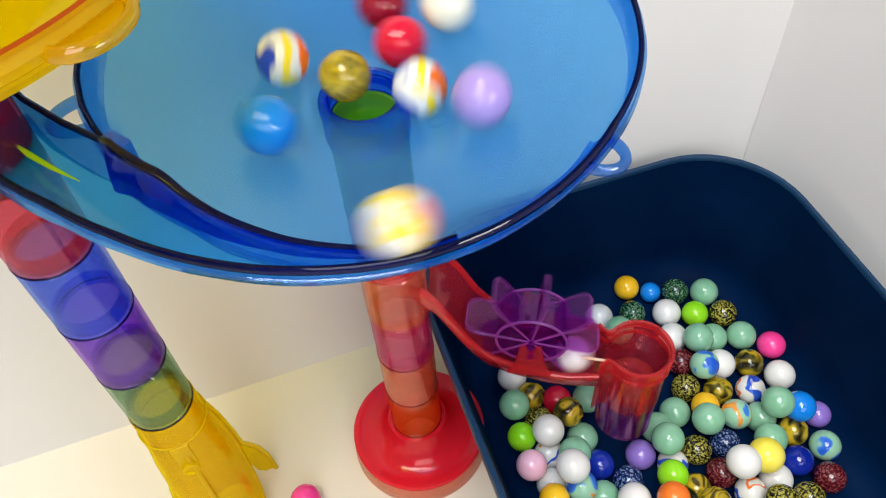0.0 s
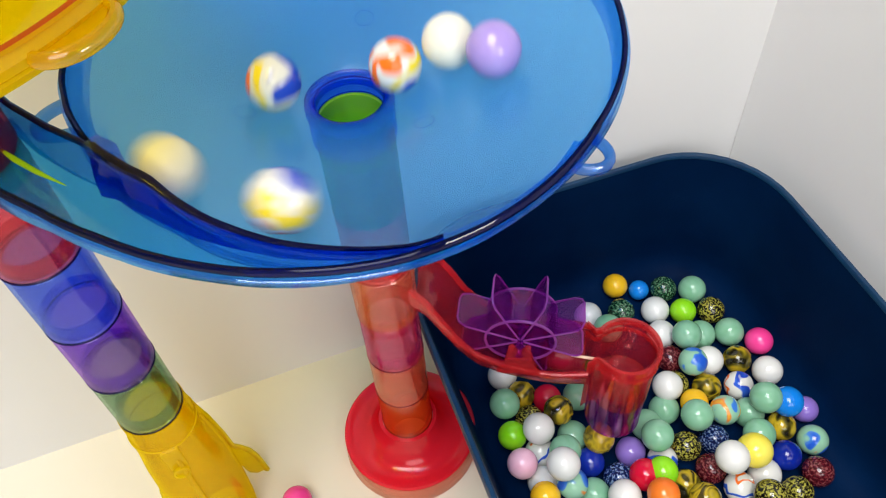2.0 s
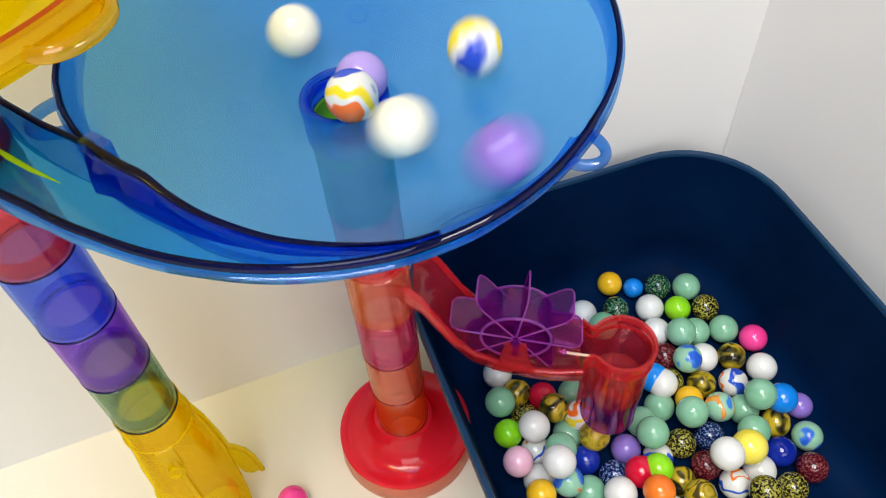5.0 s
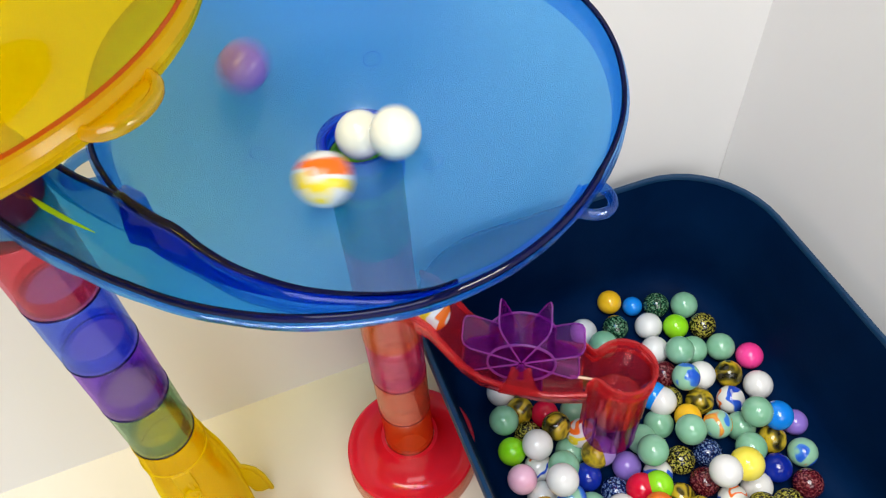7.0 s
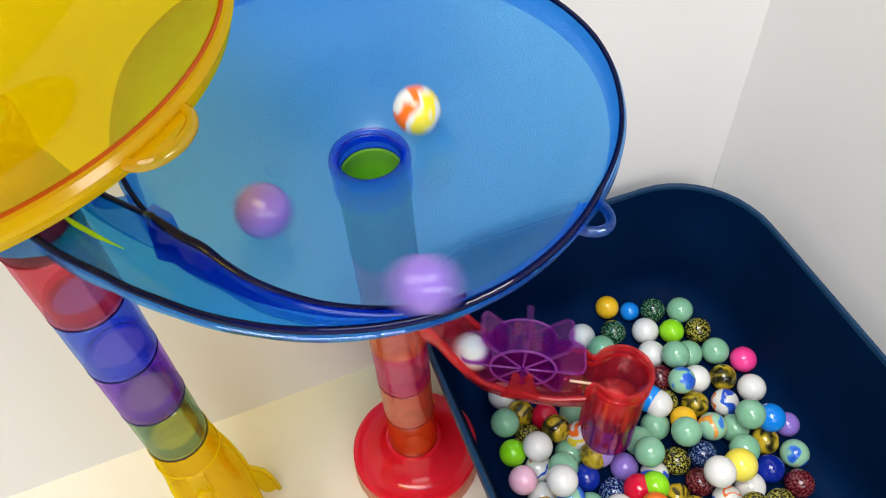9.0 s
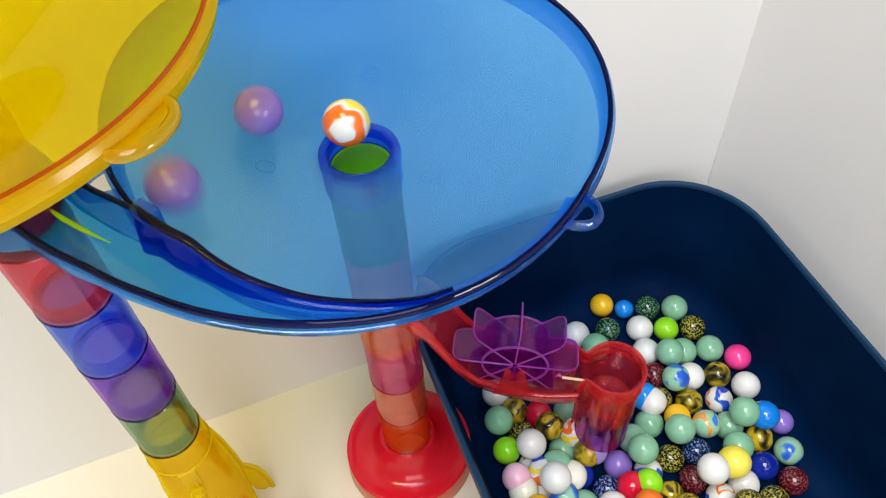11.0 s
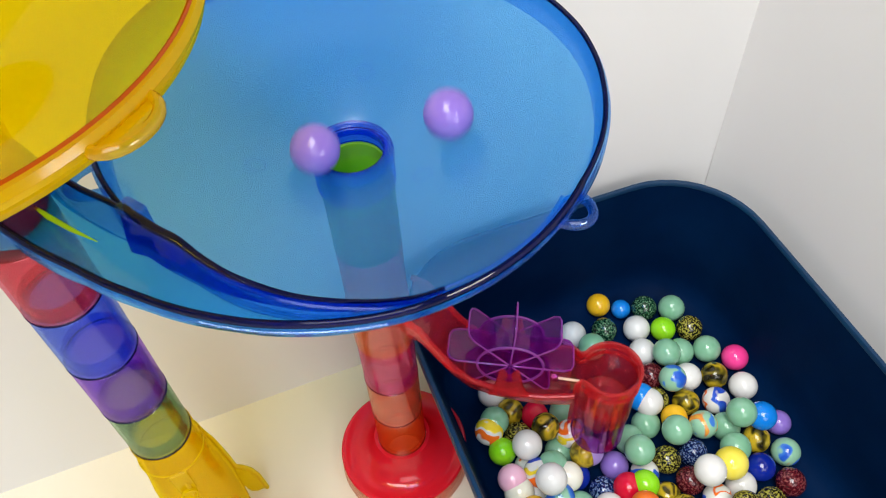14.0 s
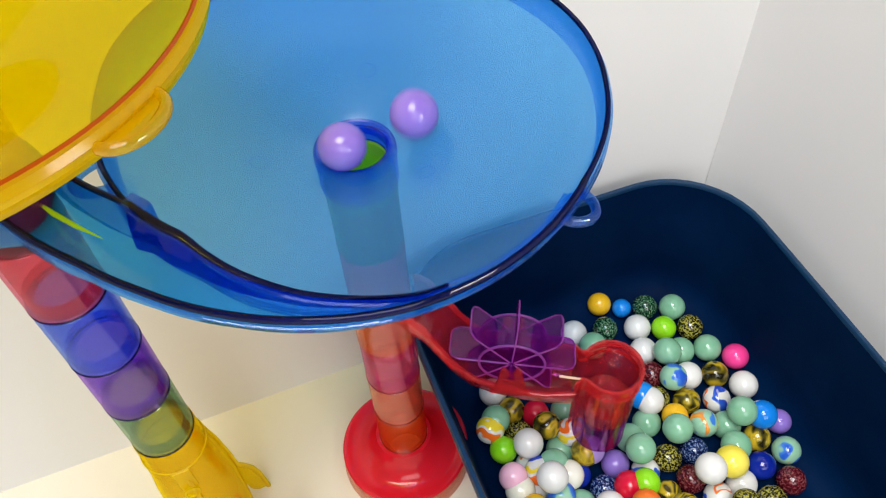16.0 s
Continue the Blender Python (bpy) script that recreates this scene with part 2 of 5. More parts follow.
def make_setting():
    tagged(part("floor", box(-260, 260, -260, 260, -4, 0), FLOOR_WHITE), "warm white smooth tabletop under the marble run", "floor", kind="structure")
    w = part("wall_back", loft([[(-90, 0, 0), (0.3, 0, 0), (2.75, 0, 36), (-90, 0, 36)], [(-90, 0.6, 0), (0.3, 0.6, 0), (2.75, 0.6, 36), (-90, 0.6, 36)]]), WALL_PAINT, smooth=False)
    w.matrix_world = pose(CORNER[0] * CM, CORNER[1] * CM, 0, -4.6, 0, 21.5)
    tagged(w, "plain off-white board standing behind the marble run", "wall", kind="structure")
    # both boards lean back a little, so their common edge leans with them
    run = Vector((-math.sin(radians(TURN)), math.cos(radians(TURN)), 0))
    low, high = Vector((*CORNER, 0)), Vector((CORNER[0] + 0.030 * 36, CORNER[1] + 0.105 * 36, 36))
    out = run.cross(high - low).normalized() * 0.6
    ends = [[low + run * s, high + run * s, high + out + run * s, low + out + run * s] for s in (-0.09, -80)]
    w = part("wall_right", loft([[tuple(p) for p in e] for e in ends]), WALL_PAINT, smooth=False)
    tagged(w, "plain off-white board beside the dark blue bin", "wall", kind="structure")
    for name, b in (("wall_north", (-260, 260, 258, 262, -4, 240)), ("wall_south", (-260, 260, -262, -258, -4, 240)),
                    ("wall_east", (258, 262, -260, 260, -4, 240)), ("wall_west", (-262, -258, -260, 260, -4, 240)),
                    ("ceiling", (-262, 262, -262, 262, 240, 244))):
        tagged(part(name, box(*b), ROOM_PAINT), "plain pale room surface beyond the boards", "ceiling" if name == "ceiling" else "wall", kind="structure")


make_setting()


# ---- the dark blue bin ----
def rounded(x0, x1, y0, y1, r, z, seg=10):
    pts = []
    for cx, cy, a in ((x1 - r, y1 - r, 0), (x0 + r, y1 - r, 90), (x0 + r, y0 + r, 180), (x1 - r, y0 + r, 270)):
        for k in range(seg + 1):
            t = radians(a + 90 * k / seg)
            pts.append((cx + r * math.cos(t), cy + r * math.sin(t), z))
    return pts


BIN_X0, BIN_X1, BIN_Y0, BIN_Y1, BIN_H = 1.4, 21.0, -20.0, 6.2, 9.2


def make_bin():
    b = thing("storage_bin", 0, 0, 0, "dark navy blue plastic bin, half full of glass marbles", "bin")
    b.matrix_world = TURNED

    def ring(inset, r, z, slope=0.0):
        return rounded(BIN_X0 + inset + slope, BIN_X1 - inset, BIN_Y0 + inset, BIN_Y1 - inset, r, z)

    # the side towards the towers slopes inwards to the floor
    body = [ring(0.9, 4.2, 0.0, 1.3), ring(0.5, 4.6, 0.25, 1.25), ring(0.16, 4.85, 8.6), ring(0.16, 4.85, 8.9), ring(0.30, 4.75, 8.95), ring(0.34, 4.7, 8.6),
            ring(0.54, 4.5, 2.6, 0.9), ring(0.64, 4.4, 1.7, 1.0), ring(0.84, 4.2, 1.05, 1.05), ring(1.2, 3.9, 0.62, 1.05), ring(1.7, 3.5, 0.38, 1.0), ring(2.4, 3.0, 0.27, 0.9), ring(3.2, 2.4, 0.25, 0.8)]
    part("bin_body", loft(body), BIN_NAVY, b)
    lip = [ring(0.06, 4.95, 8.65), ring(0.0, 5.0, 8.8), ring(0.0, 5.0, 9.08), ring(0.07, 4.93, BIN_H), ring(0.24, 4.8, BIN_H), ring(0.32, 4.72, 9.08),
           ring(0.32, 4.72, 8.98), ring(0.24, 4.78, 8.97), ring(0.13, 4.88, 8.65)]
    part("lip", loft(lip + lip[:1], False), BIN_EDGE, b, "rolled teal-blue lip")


make_bin()


# ---- stacking tubes ----
SEAM_BLUE = clear_plastic("seam_blue_plastic", (0.12, 0.10, 0.45), (0.02, 0.01, 0.16), 0.3)
SEAM_RED = clear_plastic("seam_red_plastic", (0.70, 0.20, 0.26), (0.45, 0.02, 0.06), 0.3)
TUBE_R, TUBE_W, PITCH = 1.24, 0.11, 3.165


def make_tube(name, x, y, z, h, mat, label, group, plug=0.62, edge=None):
    t = thing(name, x, y, z, label, "tube", group)
    part("tube_wall", lathe(ring_loop(TUBE_R - TUBE_W, TUBE_R, 0, h - 0.02, 0.05), 64), mat, t)
    part("seam", lathe(ring_loop(TUBE_R - 0.03, TUBE_R + 0.018, -0.02, 0.06, 0.015), 64), edge or mat, t)
    if plug:
        part("plug", lathe(ring_loop(TUBE_R - TUBE_W - 0.15, TUBE_R - TUBE_W - 0.01, 0.02, plug, 0.04), 64), mat, t)
    return t


def make_towers():
    z = 2.75
    for mat, label in ((ORANGE, "clear orange plastic tube standing in the red base"), (SALMON, "clear salmon orange plastic tube in the middle tower"),
                       (MAGENTA, "clear magenta plastic tube in the middle tower")):
        make_tube("tube_section", 0, 0, z, PITCH, mat, label, "tubes of the middle tower", 0 if z < 3 else 0.62, SEAM_RED)
        z += PITCH
    make_tube("tube_section", 0, 0, 15.42, PITCH, RED, "clear red plastic tube above the slide", "tubes of the middle tower")
    make_tube("tube_section", 0, 0, 18.58, PITCH, TUBE_GREEN, "clear green plastic tube under the blue dish", "tubes of the middle tower")
    z = 11.77
    for mat, label in ((SMOKE_GREEN, "smoky green clear tube on the yellow stand"), (PURPLE, "clear purple plastic tube in the tall tower"),
                       (TUBE_BLUE, "clear blue plastic tube in the tall tower"), (PINK_RED, "clear red plastic tube under the blue inlet")):
        make_tube("tube_section", LX, LY, z, PITCH, mat, label, "tubes of the tall tower", 0.62, SEAM_BLUE)
        z += PITCH
    make_tube("tube_section", LX, LY, z, 2.5, MAROON_TUBE, "clear dark maroon tube between the blue inlet and the yellow dish", "tubes of the tall tower", 0.62, SEAM_RED)


LX, LY = -9.0, -4.04
make_towers()


def make_red_base():
    b = thing("round_base", 0, 0, 0, "glossy red translucent round base of the middle tower", "base")
    prof = [(3.18, 1.20), (3.32, 1.24), (3.36, 1.38), (3.28, 1.50), (3.08, 1.48), (2.9, 1.36), (2.5, 1.36), (2.1, 1.52), (1.8, 1.85), (1.58, 2.3), (1.45, 2.73), (1.27, 2.73), (1.3, 2.2),
            (1.6, 1.6), (2.2, 1.25), (3.1, 1.24)]
    part("foot", lathe(prof, 96), RED_BASE, b)
    part("skirt", lathe([(3.22, 0.0), (3.42, 0.0), (3.44, 0.12), (3.36, 1.22), (3.24, 1.22)], 96), SALMON, b, "paler clear red skirt")
    # two pale dots modelled in place of the small highlights on the foot
    for a in (-70, -84):
        part("glint_pip", lathe([(0, 0), (0.10, 0), (0.08, 0.05), (0, 0.06)], 16, False), SALMON, b).matrix_local = Matrix.Translation(Vector(polar(2.3 * CM, a, 1.42 * CM)))
    part("socket", lathe(ring_loop(1.0, 1.22, 0.4, 2.74), 64), ORANGE, b)


make_red_base()


def make_yellow_stand():
    b = thing("tower_stand", LX, LY, 0, "clear yellow plastic tower stand with spoon-shaped feet", "stand")
    prof = [(1.14, 11.75), (1.30, 11.75), (1.31, 10.6), (1.37, 10.45), (1.40, 9.4), (1.56, 8.0), (1.68, 6.0), (1.70, 4.0), (1.62, 1.5), (1.5, 0.3), (1.38, 0.3), (1.48, 1.5), (1.56, 4.0), (1.54, 6.0), (1.42, 8.0), (1.24, 9.6)]
    part("stand_tube", lathe(prof, 72), YELLOW, b)
    part("collar_line", lathe(ring_loop(1.33, 1.40, 10.38, 10.46, 0.02), 64), YELLOW_EDGE, b)
    face = Matrix.Rotation(radians(-66), 4, "Z")
    part("boss", lathe([(0, 0), (0.34, 0), (0.34, 0.14), (0.27, 0.16), (0.24, 0.06), (0, 0.06)], 28, False), YELLOW_EDGE, b).matrix_local = face @ Matrix.Translation((1.50 * CM, 0, 8.75 * CM)) @ Matrix.Rotation(radians(85), 4, "Y")
    part("panel", box(1.30, 1.46, -0.36, 0.36, 8.9, 10.4, 0.06), YELLOW_EDGE, b).matrix_local = face
    blade = [(1.36, 9.6), (1.62, 8.0), (1.82, 6.0), (1.90, 4.6), (2.15, 4.0), (2.5, 3.0), (2.72, 1.8), (2.80, 0.7), (2.84, 0.0), (2.62, 0.45), (2.25, 0.85), (1.95, 1.5), (1.80, 2.6), (1.76, 4.4), (1.66, 6.2), (1.48, 8.2)]
    for a in (58, 178, 298):
        fin = loft([[(r, -0.11, z) for r, z in blade], [(r, 0.11, z) for r, z in blade]])
        fin = part("fin", fin, YELLOW, b, "curved yellow rocket fin")
        fin.matrix_local = Matrix.Rotation(radians(a), 4, "Z")
        part("fin_edge", sweep([(r, 0, z) for r, z in blade[:9]], 0.13, 8, 1.0, (0, 1, 0)), YELLOW_EDGE, fin)


make_yellow_stand()


# ---- the dishes ----
def dish_profile(z0, hole=1.16):
    """Upper outline of a funnel dish from its hole to its wall, then back underneath."""
    top = [(hole, 23.10), (1.34, 23.22), (1.6, 23.38), (2.0, 23.56), (3.0, 23.90), (4.0, 24.20), (5.0, 24.45), (6.0, 24.65), (6.8, 24.80), (7.3, 24.95), (7.55, 25.12), (7.66, 25.40), (7.70, 25.62)]
    under = [(r + (0.13 if r > 7.2 else 0.05), z - (0.16 if r < 7.2 else 0.06)) for r, z in top[1:]]
    return [(r, z - 23.10 + z0) for r, z in top + under[::-1]]


def make_loop(parent, material, deg, r, z, up=0.0, thick=0.15, reach=0.85, half=0.62):
    """A small ear on the rim of a dish."""
    pts = []
    for k in range(13):
        a = math.pi * k / 12
        out, side = reach * math.sin(a), half * math.cos(a)
        c, s = math.cos(radians(deg)), math.sin(radians(deg))
        pts.append(((r + out) * c - side * s, (r + out) * s + side * c, z + up * math.sin(a)))
    return part("ear", sweep(pts, thick, 10, 1.25), material, parent)


def rim_at(deg):
    """Radius and height of the blue bowl's edge; towards the inlet it winds inwards and climbs."""
    a = deg % 360
    r = along(a, [(0, 7.72), (20, 7.82), (40, 7.86), (60, 7.95), (80, 8.05), (100, 8.15), (120, 8.35), (139, 8.5), (152, 8.2), (162, 7.95), (172, 7.66), (180, 7.42), (190, 7.20), (205, 7.04), (218, 7.07), (227, 7.14), (244, 7.14), (254, 7.40), (266, 7.58), (280, 7.66), (300, 7.72), (360, 7.72)])
    z = along(a, [(0, 25.55), (30, 25.57), (90, 25.6), (150, 25.6), (175, 25.6), (190, 25.8), (208, 26.2), (227, 26.5), (242, 26.58), (246, 26.36), (254, 26.15), (268, 25.75), (288, 25.25), (305, 25.35), (320, 25.53), (360, 25.55)])
    return r, z


def outer_at(deg):
    """Radius and height of the outer edge of the inlet channel, which widens towards the tall tower."""
    r = along(deg, [(212, 9.85), (218, 9.5), (228, 8.92), (240, 8.55), (255, 8.30), (270, 8.20), (285, 8.15), (300, 8.05), (318, 7.86), (330, 7.73)])
    z = along(deg, [(212, 26.35), (228, 26.0), (240, 25.8), (255, 25.6), (285, 25.5), (330, 25.55)])
    return r, z


def make_bowl():
    secs = []
    inner = [(1.16, 23.24), (1.34, 23.33), (1.6, 23.43), (2.0, 23.57), (3.0, 23.90), (4.0, 24.20), (5.0, 24.45), (6.0, 24.65), (6.6, 24.76)]
    for k in range(144):
        deg = 2.5 * k
        r, z = rim_at(deg)
        line = inner + [(r - 0.38, 24.86), (r - 0.16, 25.02), (r - 0.05, 25.22 if z > 25.4 else 25.1), (r, z)]
        under = [(a + (0.12 if i > 9 else 0.04), c - (0.03 if i > 10 else 0.15)) for i, (a, c) in enumerate(line)][1:]
        secs.append([polar(a, deg, c) for a, c in line + under[::-1]])
    return loft(secs + secs[:1], False)


def make_bowl_wall():
    """The thicker upright band of the bowl below its rim."""
    secs = []
    for k in range(144):
        deg = 2.5 * k
        r, z = rim_at(deg)
        pts = [(r - 0.18, 24.70), (r - 0.10, 24.74), (r + 0.05, 24.85), (r + 0.15, 25.1), (r + 0.16, z - 0.08)]
        secs.append([polar(a, deg, c) for a, c in pts + [(a + 0.06, c - 0.05) for a, c in pts[::-1]]])
    return loft(secs + secs[:1], False)


def make_channel():
    """Floor and outer wall of the inlet, from the bowl's front round to the tall tower."""
    secs = []
    for k in range(47):
        deg = 328 - 2.5 * k
        ri, zi = rim_at(deg)
        ro, zo = outer_at(deg)
        zf = along(deg, [(212, 25.0), (240, 24.85), (270, 24.75), (330, 24.95)])
        ri = min(ri - 0.12, ro - 0.45) if deg > 227 else along(deg, [(212, 7.95), (216.6, 7.66), (222, 7.42), (227, 7.10)])
        pts = [(ri, zf), ((ri + ro) / 2, zf - 0.04), (ro - 0.32, zf + 0.02), (ro - 0.12, zf + 0.22), (ro, zo)]
        ring = pts + [(a + 0.12, c - 0.05) for a, c in pts[:2:-1]] + [(a + 0.03, c - 0.13) for a, c in pts[2::-1]]
        secs.append([polar(a, deg, c) for a, c in ring])
    # the straight end of the inlet, up to and round the tower
    for (x0, y0), (x1, y1), zf, zo in (((-7.35, -3.80), (-9.05, -5.62), 25.2, 26.4), ((-8.2, -2.9), (-10.1, -5.2), 25.35, 26.5)):
        p0, p1 = Vector((x0, y0, 0)), Vector((x1, y1, 0))
        d = (p1 - p0).normalized()
        w = (p1 - p0).length
        pts = [(0, zf), (w / 2, zf - 0.04), (w - 0.32, zf + 0.02), (w - 0.12, zf + 0.22), (w, zo)]
        ring = pts + [(a + 0.12, c - 0.05) for a, c in pts[:2:-1]] + [(a + 0.03, c - 0.13) for a, c in pts[2::-1]]
        secs.append([tuple(p0 + d * a + Vector((0, 0, c))) for a, c in ring])
    return loft(secs)


def make_blue_dish():
    d = thing("funnel_dish", 0, 0, 0, "large clear blue funnel dish with marbles circling its hole", "funnel")
    part("bowl", make_bowl(), BLUE, d)
    part("bowl_wall", make_bowl_wall(), BLUE_WALL, d, "deeper blue upright wall of the bowl")
    part("inlet_channel", make_channel(), BLUE_INLET, d, "clear blue inlet channel winding round the bowl")
    edge = [polar(rim_at(a)[0] + 0.06, a, rim_at(a)[1]) for a in np.arange(-32, 227, 2.5)]
    part("rim", sweep(edge, 0.075, 10, 1.4), BLUE_EDGE, d, "dark thick blue rim")
    outer = [polar(outer_at(a)[0] + 0.06, a, outer_at(a)[1]) for a in np.arange(329, 211, -2.5)] + [(-9.1, -5.66, 26.4), (-10.1, -5.25, 26.5)]
    part("channel_rim", sweep(outer, 0.095, 10, 1.3), BLUE_EDGE, d, "dark thick blue rim")
    back = [polar(7.22, 227, 26.48), (-6.2, -4.58, 26.5), (-7.4, -3.78, 26.53), (-8.3, -3.0, 26.6)]
    part("channel_rim", sweep(back, 0.075, 8, 1.3), BLUE_EDGE, d)
    wall = []
    for p in back:
        wall.append([(p[0], p[1], 24.85), (p[0] + 0.06, p[1] + 0.08, 24.85), (p[0] + 0.06, p[1] + 0.08, p[2]), (p[0], p[1], p[2])])
    part("channel_wall", loft(wall), BLUE_INLET, d)
    lip, top = [], []
    for a in np.arange(227, 294, 2.0):
        r, z = rim_at(a)
        w = along(a, [(227, 0.22), (231, 0.50), (236, 0.36), (240, 0.44), (246, 0.30), (262, 0.18), (284, 0.10), (294, 0.04)])
        low = along(a, [(227, 0.50), (231, 0.95), (236, 0.85), (244, 0.90), (252, 0.62), (262, 0.40), (280, 0.22), (294, 0.06)])
        lip.append([polar(r + 0.02, a, z - 0.02), polar(r + 0.12, a, z - 0.02), polar(r + w, a, z - low * 0.55), polar(r + w + 0.04, a, z - low), polar(r + 0.08, a, z - low)])
        top.append(polar(r + along(a, [(227, 0.04), (240, 0.09), (294, 0.04)]), a, z + 0.02))
    part("divider", loft(lip), BLUE_DEEP, d, "thick dark blue wall between bowl and inlet", edge=9)
    part("divider_edge", sweep(top, [along(i, [(0, 0.09), (3, 0.13), (7, 0.13), (10, 0.10), (20, 0.075), (33, 0.04)]) for i in range(len(top))], 8, 0.7), BLUE_EDGE, d)
    part("gate", box(-0.28, 0.42, -0.10, 0.34, -0.62, 0.16, 0.06), BLUE_EAR, d, "squared end of the dividing wall").matrix_local = Matrix.Translation(Vector(polar(7.20 * CM, 228, 26.42 * CM))) @ Matrix.Rotation(radians(-32), 4, "Z")
    # the rim's glossy highlight line, put into a paler bead below it
    low_rim = [polar(outer_at(a)[0] + 0.10, a, outer_at(a)[1] - 0.30) for a in np.arange(329, 211, -2.5)]
    part("channel_rim", sweep(low_rim, 0.045, 8, 1.2), BLUE_WALL, d, "pale blue bead under the rim, drawn as its highlight line")
    part("hole_ring", lathe([(1.02, 22.9), (1.02, 23.15), (1.12, 23.26), (1.28, 23.26), (1.36, 23.16), (1.36, 22.95), (1.30, 22.9)], 64), BLUE_NECK, d)
    part("neck", lathe(ring_loop(1.14, 1.33, 21.78, 22.92, 0.05), 64), BLUE_NECK, d, "deep blue outlet neck")
    # lime colour stands for light on the green tube's far inner wall
    part("neck_seat", lathe(ring_loop(1.0, 1.12, 21.1, 22.55, 0.04), 64), GREEN, d, "green ring inside the neck, coloured like the lit inner wall of the tube")
    for a in (-39, 205, 84):
        part("mould_mark", lathe(ring_loop(0.285, 0.298, 0, 0.008, 0.002), 32), BLUE_NECK, d).matrix_local = Matrix.Translation(Vector(polar(3.03 * CM, a, 23.91 * CM))) @ Matrix.Rotation(radians(a), 4, "Z") @ Matrix.Rotation(radians(-18), 4, "Y")
    make_loop(d, BLUE_EAR, -37, 7.75, 25.35, 0.0, 0.13, 0.78, 0.55)
    make_loop(d, BLUE_EAR, 210, 7.05, 25.85, 0.0, 0.14, 0.95, 0.62)
    for r, z in ((1.30, 23.27), (1.06, 23.2), (1.345, 22.93), (1.04, 22.62)):
        part("ring_edge", lathe(ring_loop(r - 0.02, r + 0.02, z - 0.015, z + 0.015, 0.008), 64), BLUE_DEEP, d, "thin dark edge of the outlet ring")
    # the lime streak of light on the inlet floor, modelled as a thin strip
    glint = [(-8.1, -4.10, 25.50), (-7.4, -4.62, 25.50), (-6.7, -5.05, 25.47), (-5.9, -5.46, 25.42)]
    part("lime_glint", sweep(glint, [0.02, 0.085, 0.07, 0.012], 8, 0.5), LIME_GLINT, d, "lime green streak of light in the inlet, shaped as a thin strip")


make_blue_dish()


def make_yellow_dish():
    d = thing("funnel_dish", LX - 0.35, LY + 0.25, 0, "large clear yellow funnel dish on top of the tall tower", "funnel")
    part("bowl", lathe([(r * 0.928 if r > 2 else r, z) for r, z in dish_profile(28.5)], 128), YELLOW, d)
    part("rim", lathe([(r * 0.928, z + 5.4) for r, z in [(7.62, 25.45), (7.88, 25.36), (7.96, 25.56), (7.88, 25.74), (7.70, 25.78), (7.60, 25.66)]], 128), YELLOW_EDGE, d, "thick orange-yellow rim")
    part("under_rim", lathe([(r * 0.928, z + 5.4) for r, z in [(7.58, 25.12), (7.76, 25.08), (7.80, 25.22), (7.72, 25.32), (7.58, 25.30)]], 128), YELLOW_EDGE, d)
    part("neck", lathe(ring_loop(1.14, 1.33, 27.0, 28.4, 0.05), 64), YELLOW, d)
    inner = lathe([(r * 0.928, z + 5.4) for r, z in [(7.60, 25.60), (7.66, 25.78), (7.74, 25.83), (7.78, 25.76), (7.70, 25.60)]], 128)
    part("rim_line", inner, AMBER_LINE, d, "dark amber inner edge of the rim")
    for deg in (-27.5, 156):
        ear = make_loop(d, YELLOW_EAR, deg, 7.30, 30.85, 0.0, 0.13, 0.60, 0.85)
        web = loft([[(7.25, -0.8, z), (7.6, -0.6, z), (7.75, 0, z), (7.6, 0.6, z), (7.25, 0.8, z)] for z in (30.78, 30.88)])
        part("ear_web", web, YELLOW_EAR, ear).matrix_local = Matrix.Rotation(radians(deg), 4, "Z")
        for k in range(7):
            a = radians(18 + 24 * k)
            bead = bmesh.new()
            bmesh.ops.create_icosphere(bead, subdivisions=2, radius=0.11)
            p = part("bead", bead, YELLOW_EAR, ear)
            p.matrix_local = Matrix.Rotation(radians(deg), 4, "Z") @ Matrix.Translation(((7.30 + 0.58 * math.sin(a)) * CM, 0.85 * math.cos(a) * CM, 30.97 * CM)) @ Matrix.Diagonal((CM, CM, CM, 1))


make_yellow_dish()


# ---- slide with the paddle wheel ----
SLIDE_TURN = -6.0
SLIDE = Matrix.Rotation(radians(SLIDE_TURN), 4, "Z")
SLIDE_Z = [(1.2, 13.2), (1.8, 12.9), (2.4, 11.9), (3.0, 10.8), (3.8, 9.8), (4.8, 9.3), (6.0, 8.95), (7.2, 8.8), (8.6, 8.7)]
SLIDE_WALL = [(1.2, 1.9), (2.2, 1.6), (3.4, 1.35), (6.5, 1.3), (8.6, 1.5)]


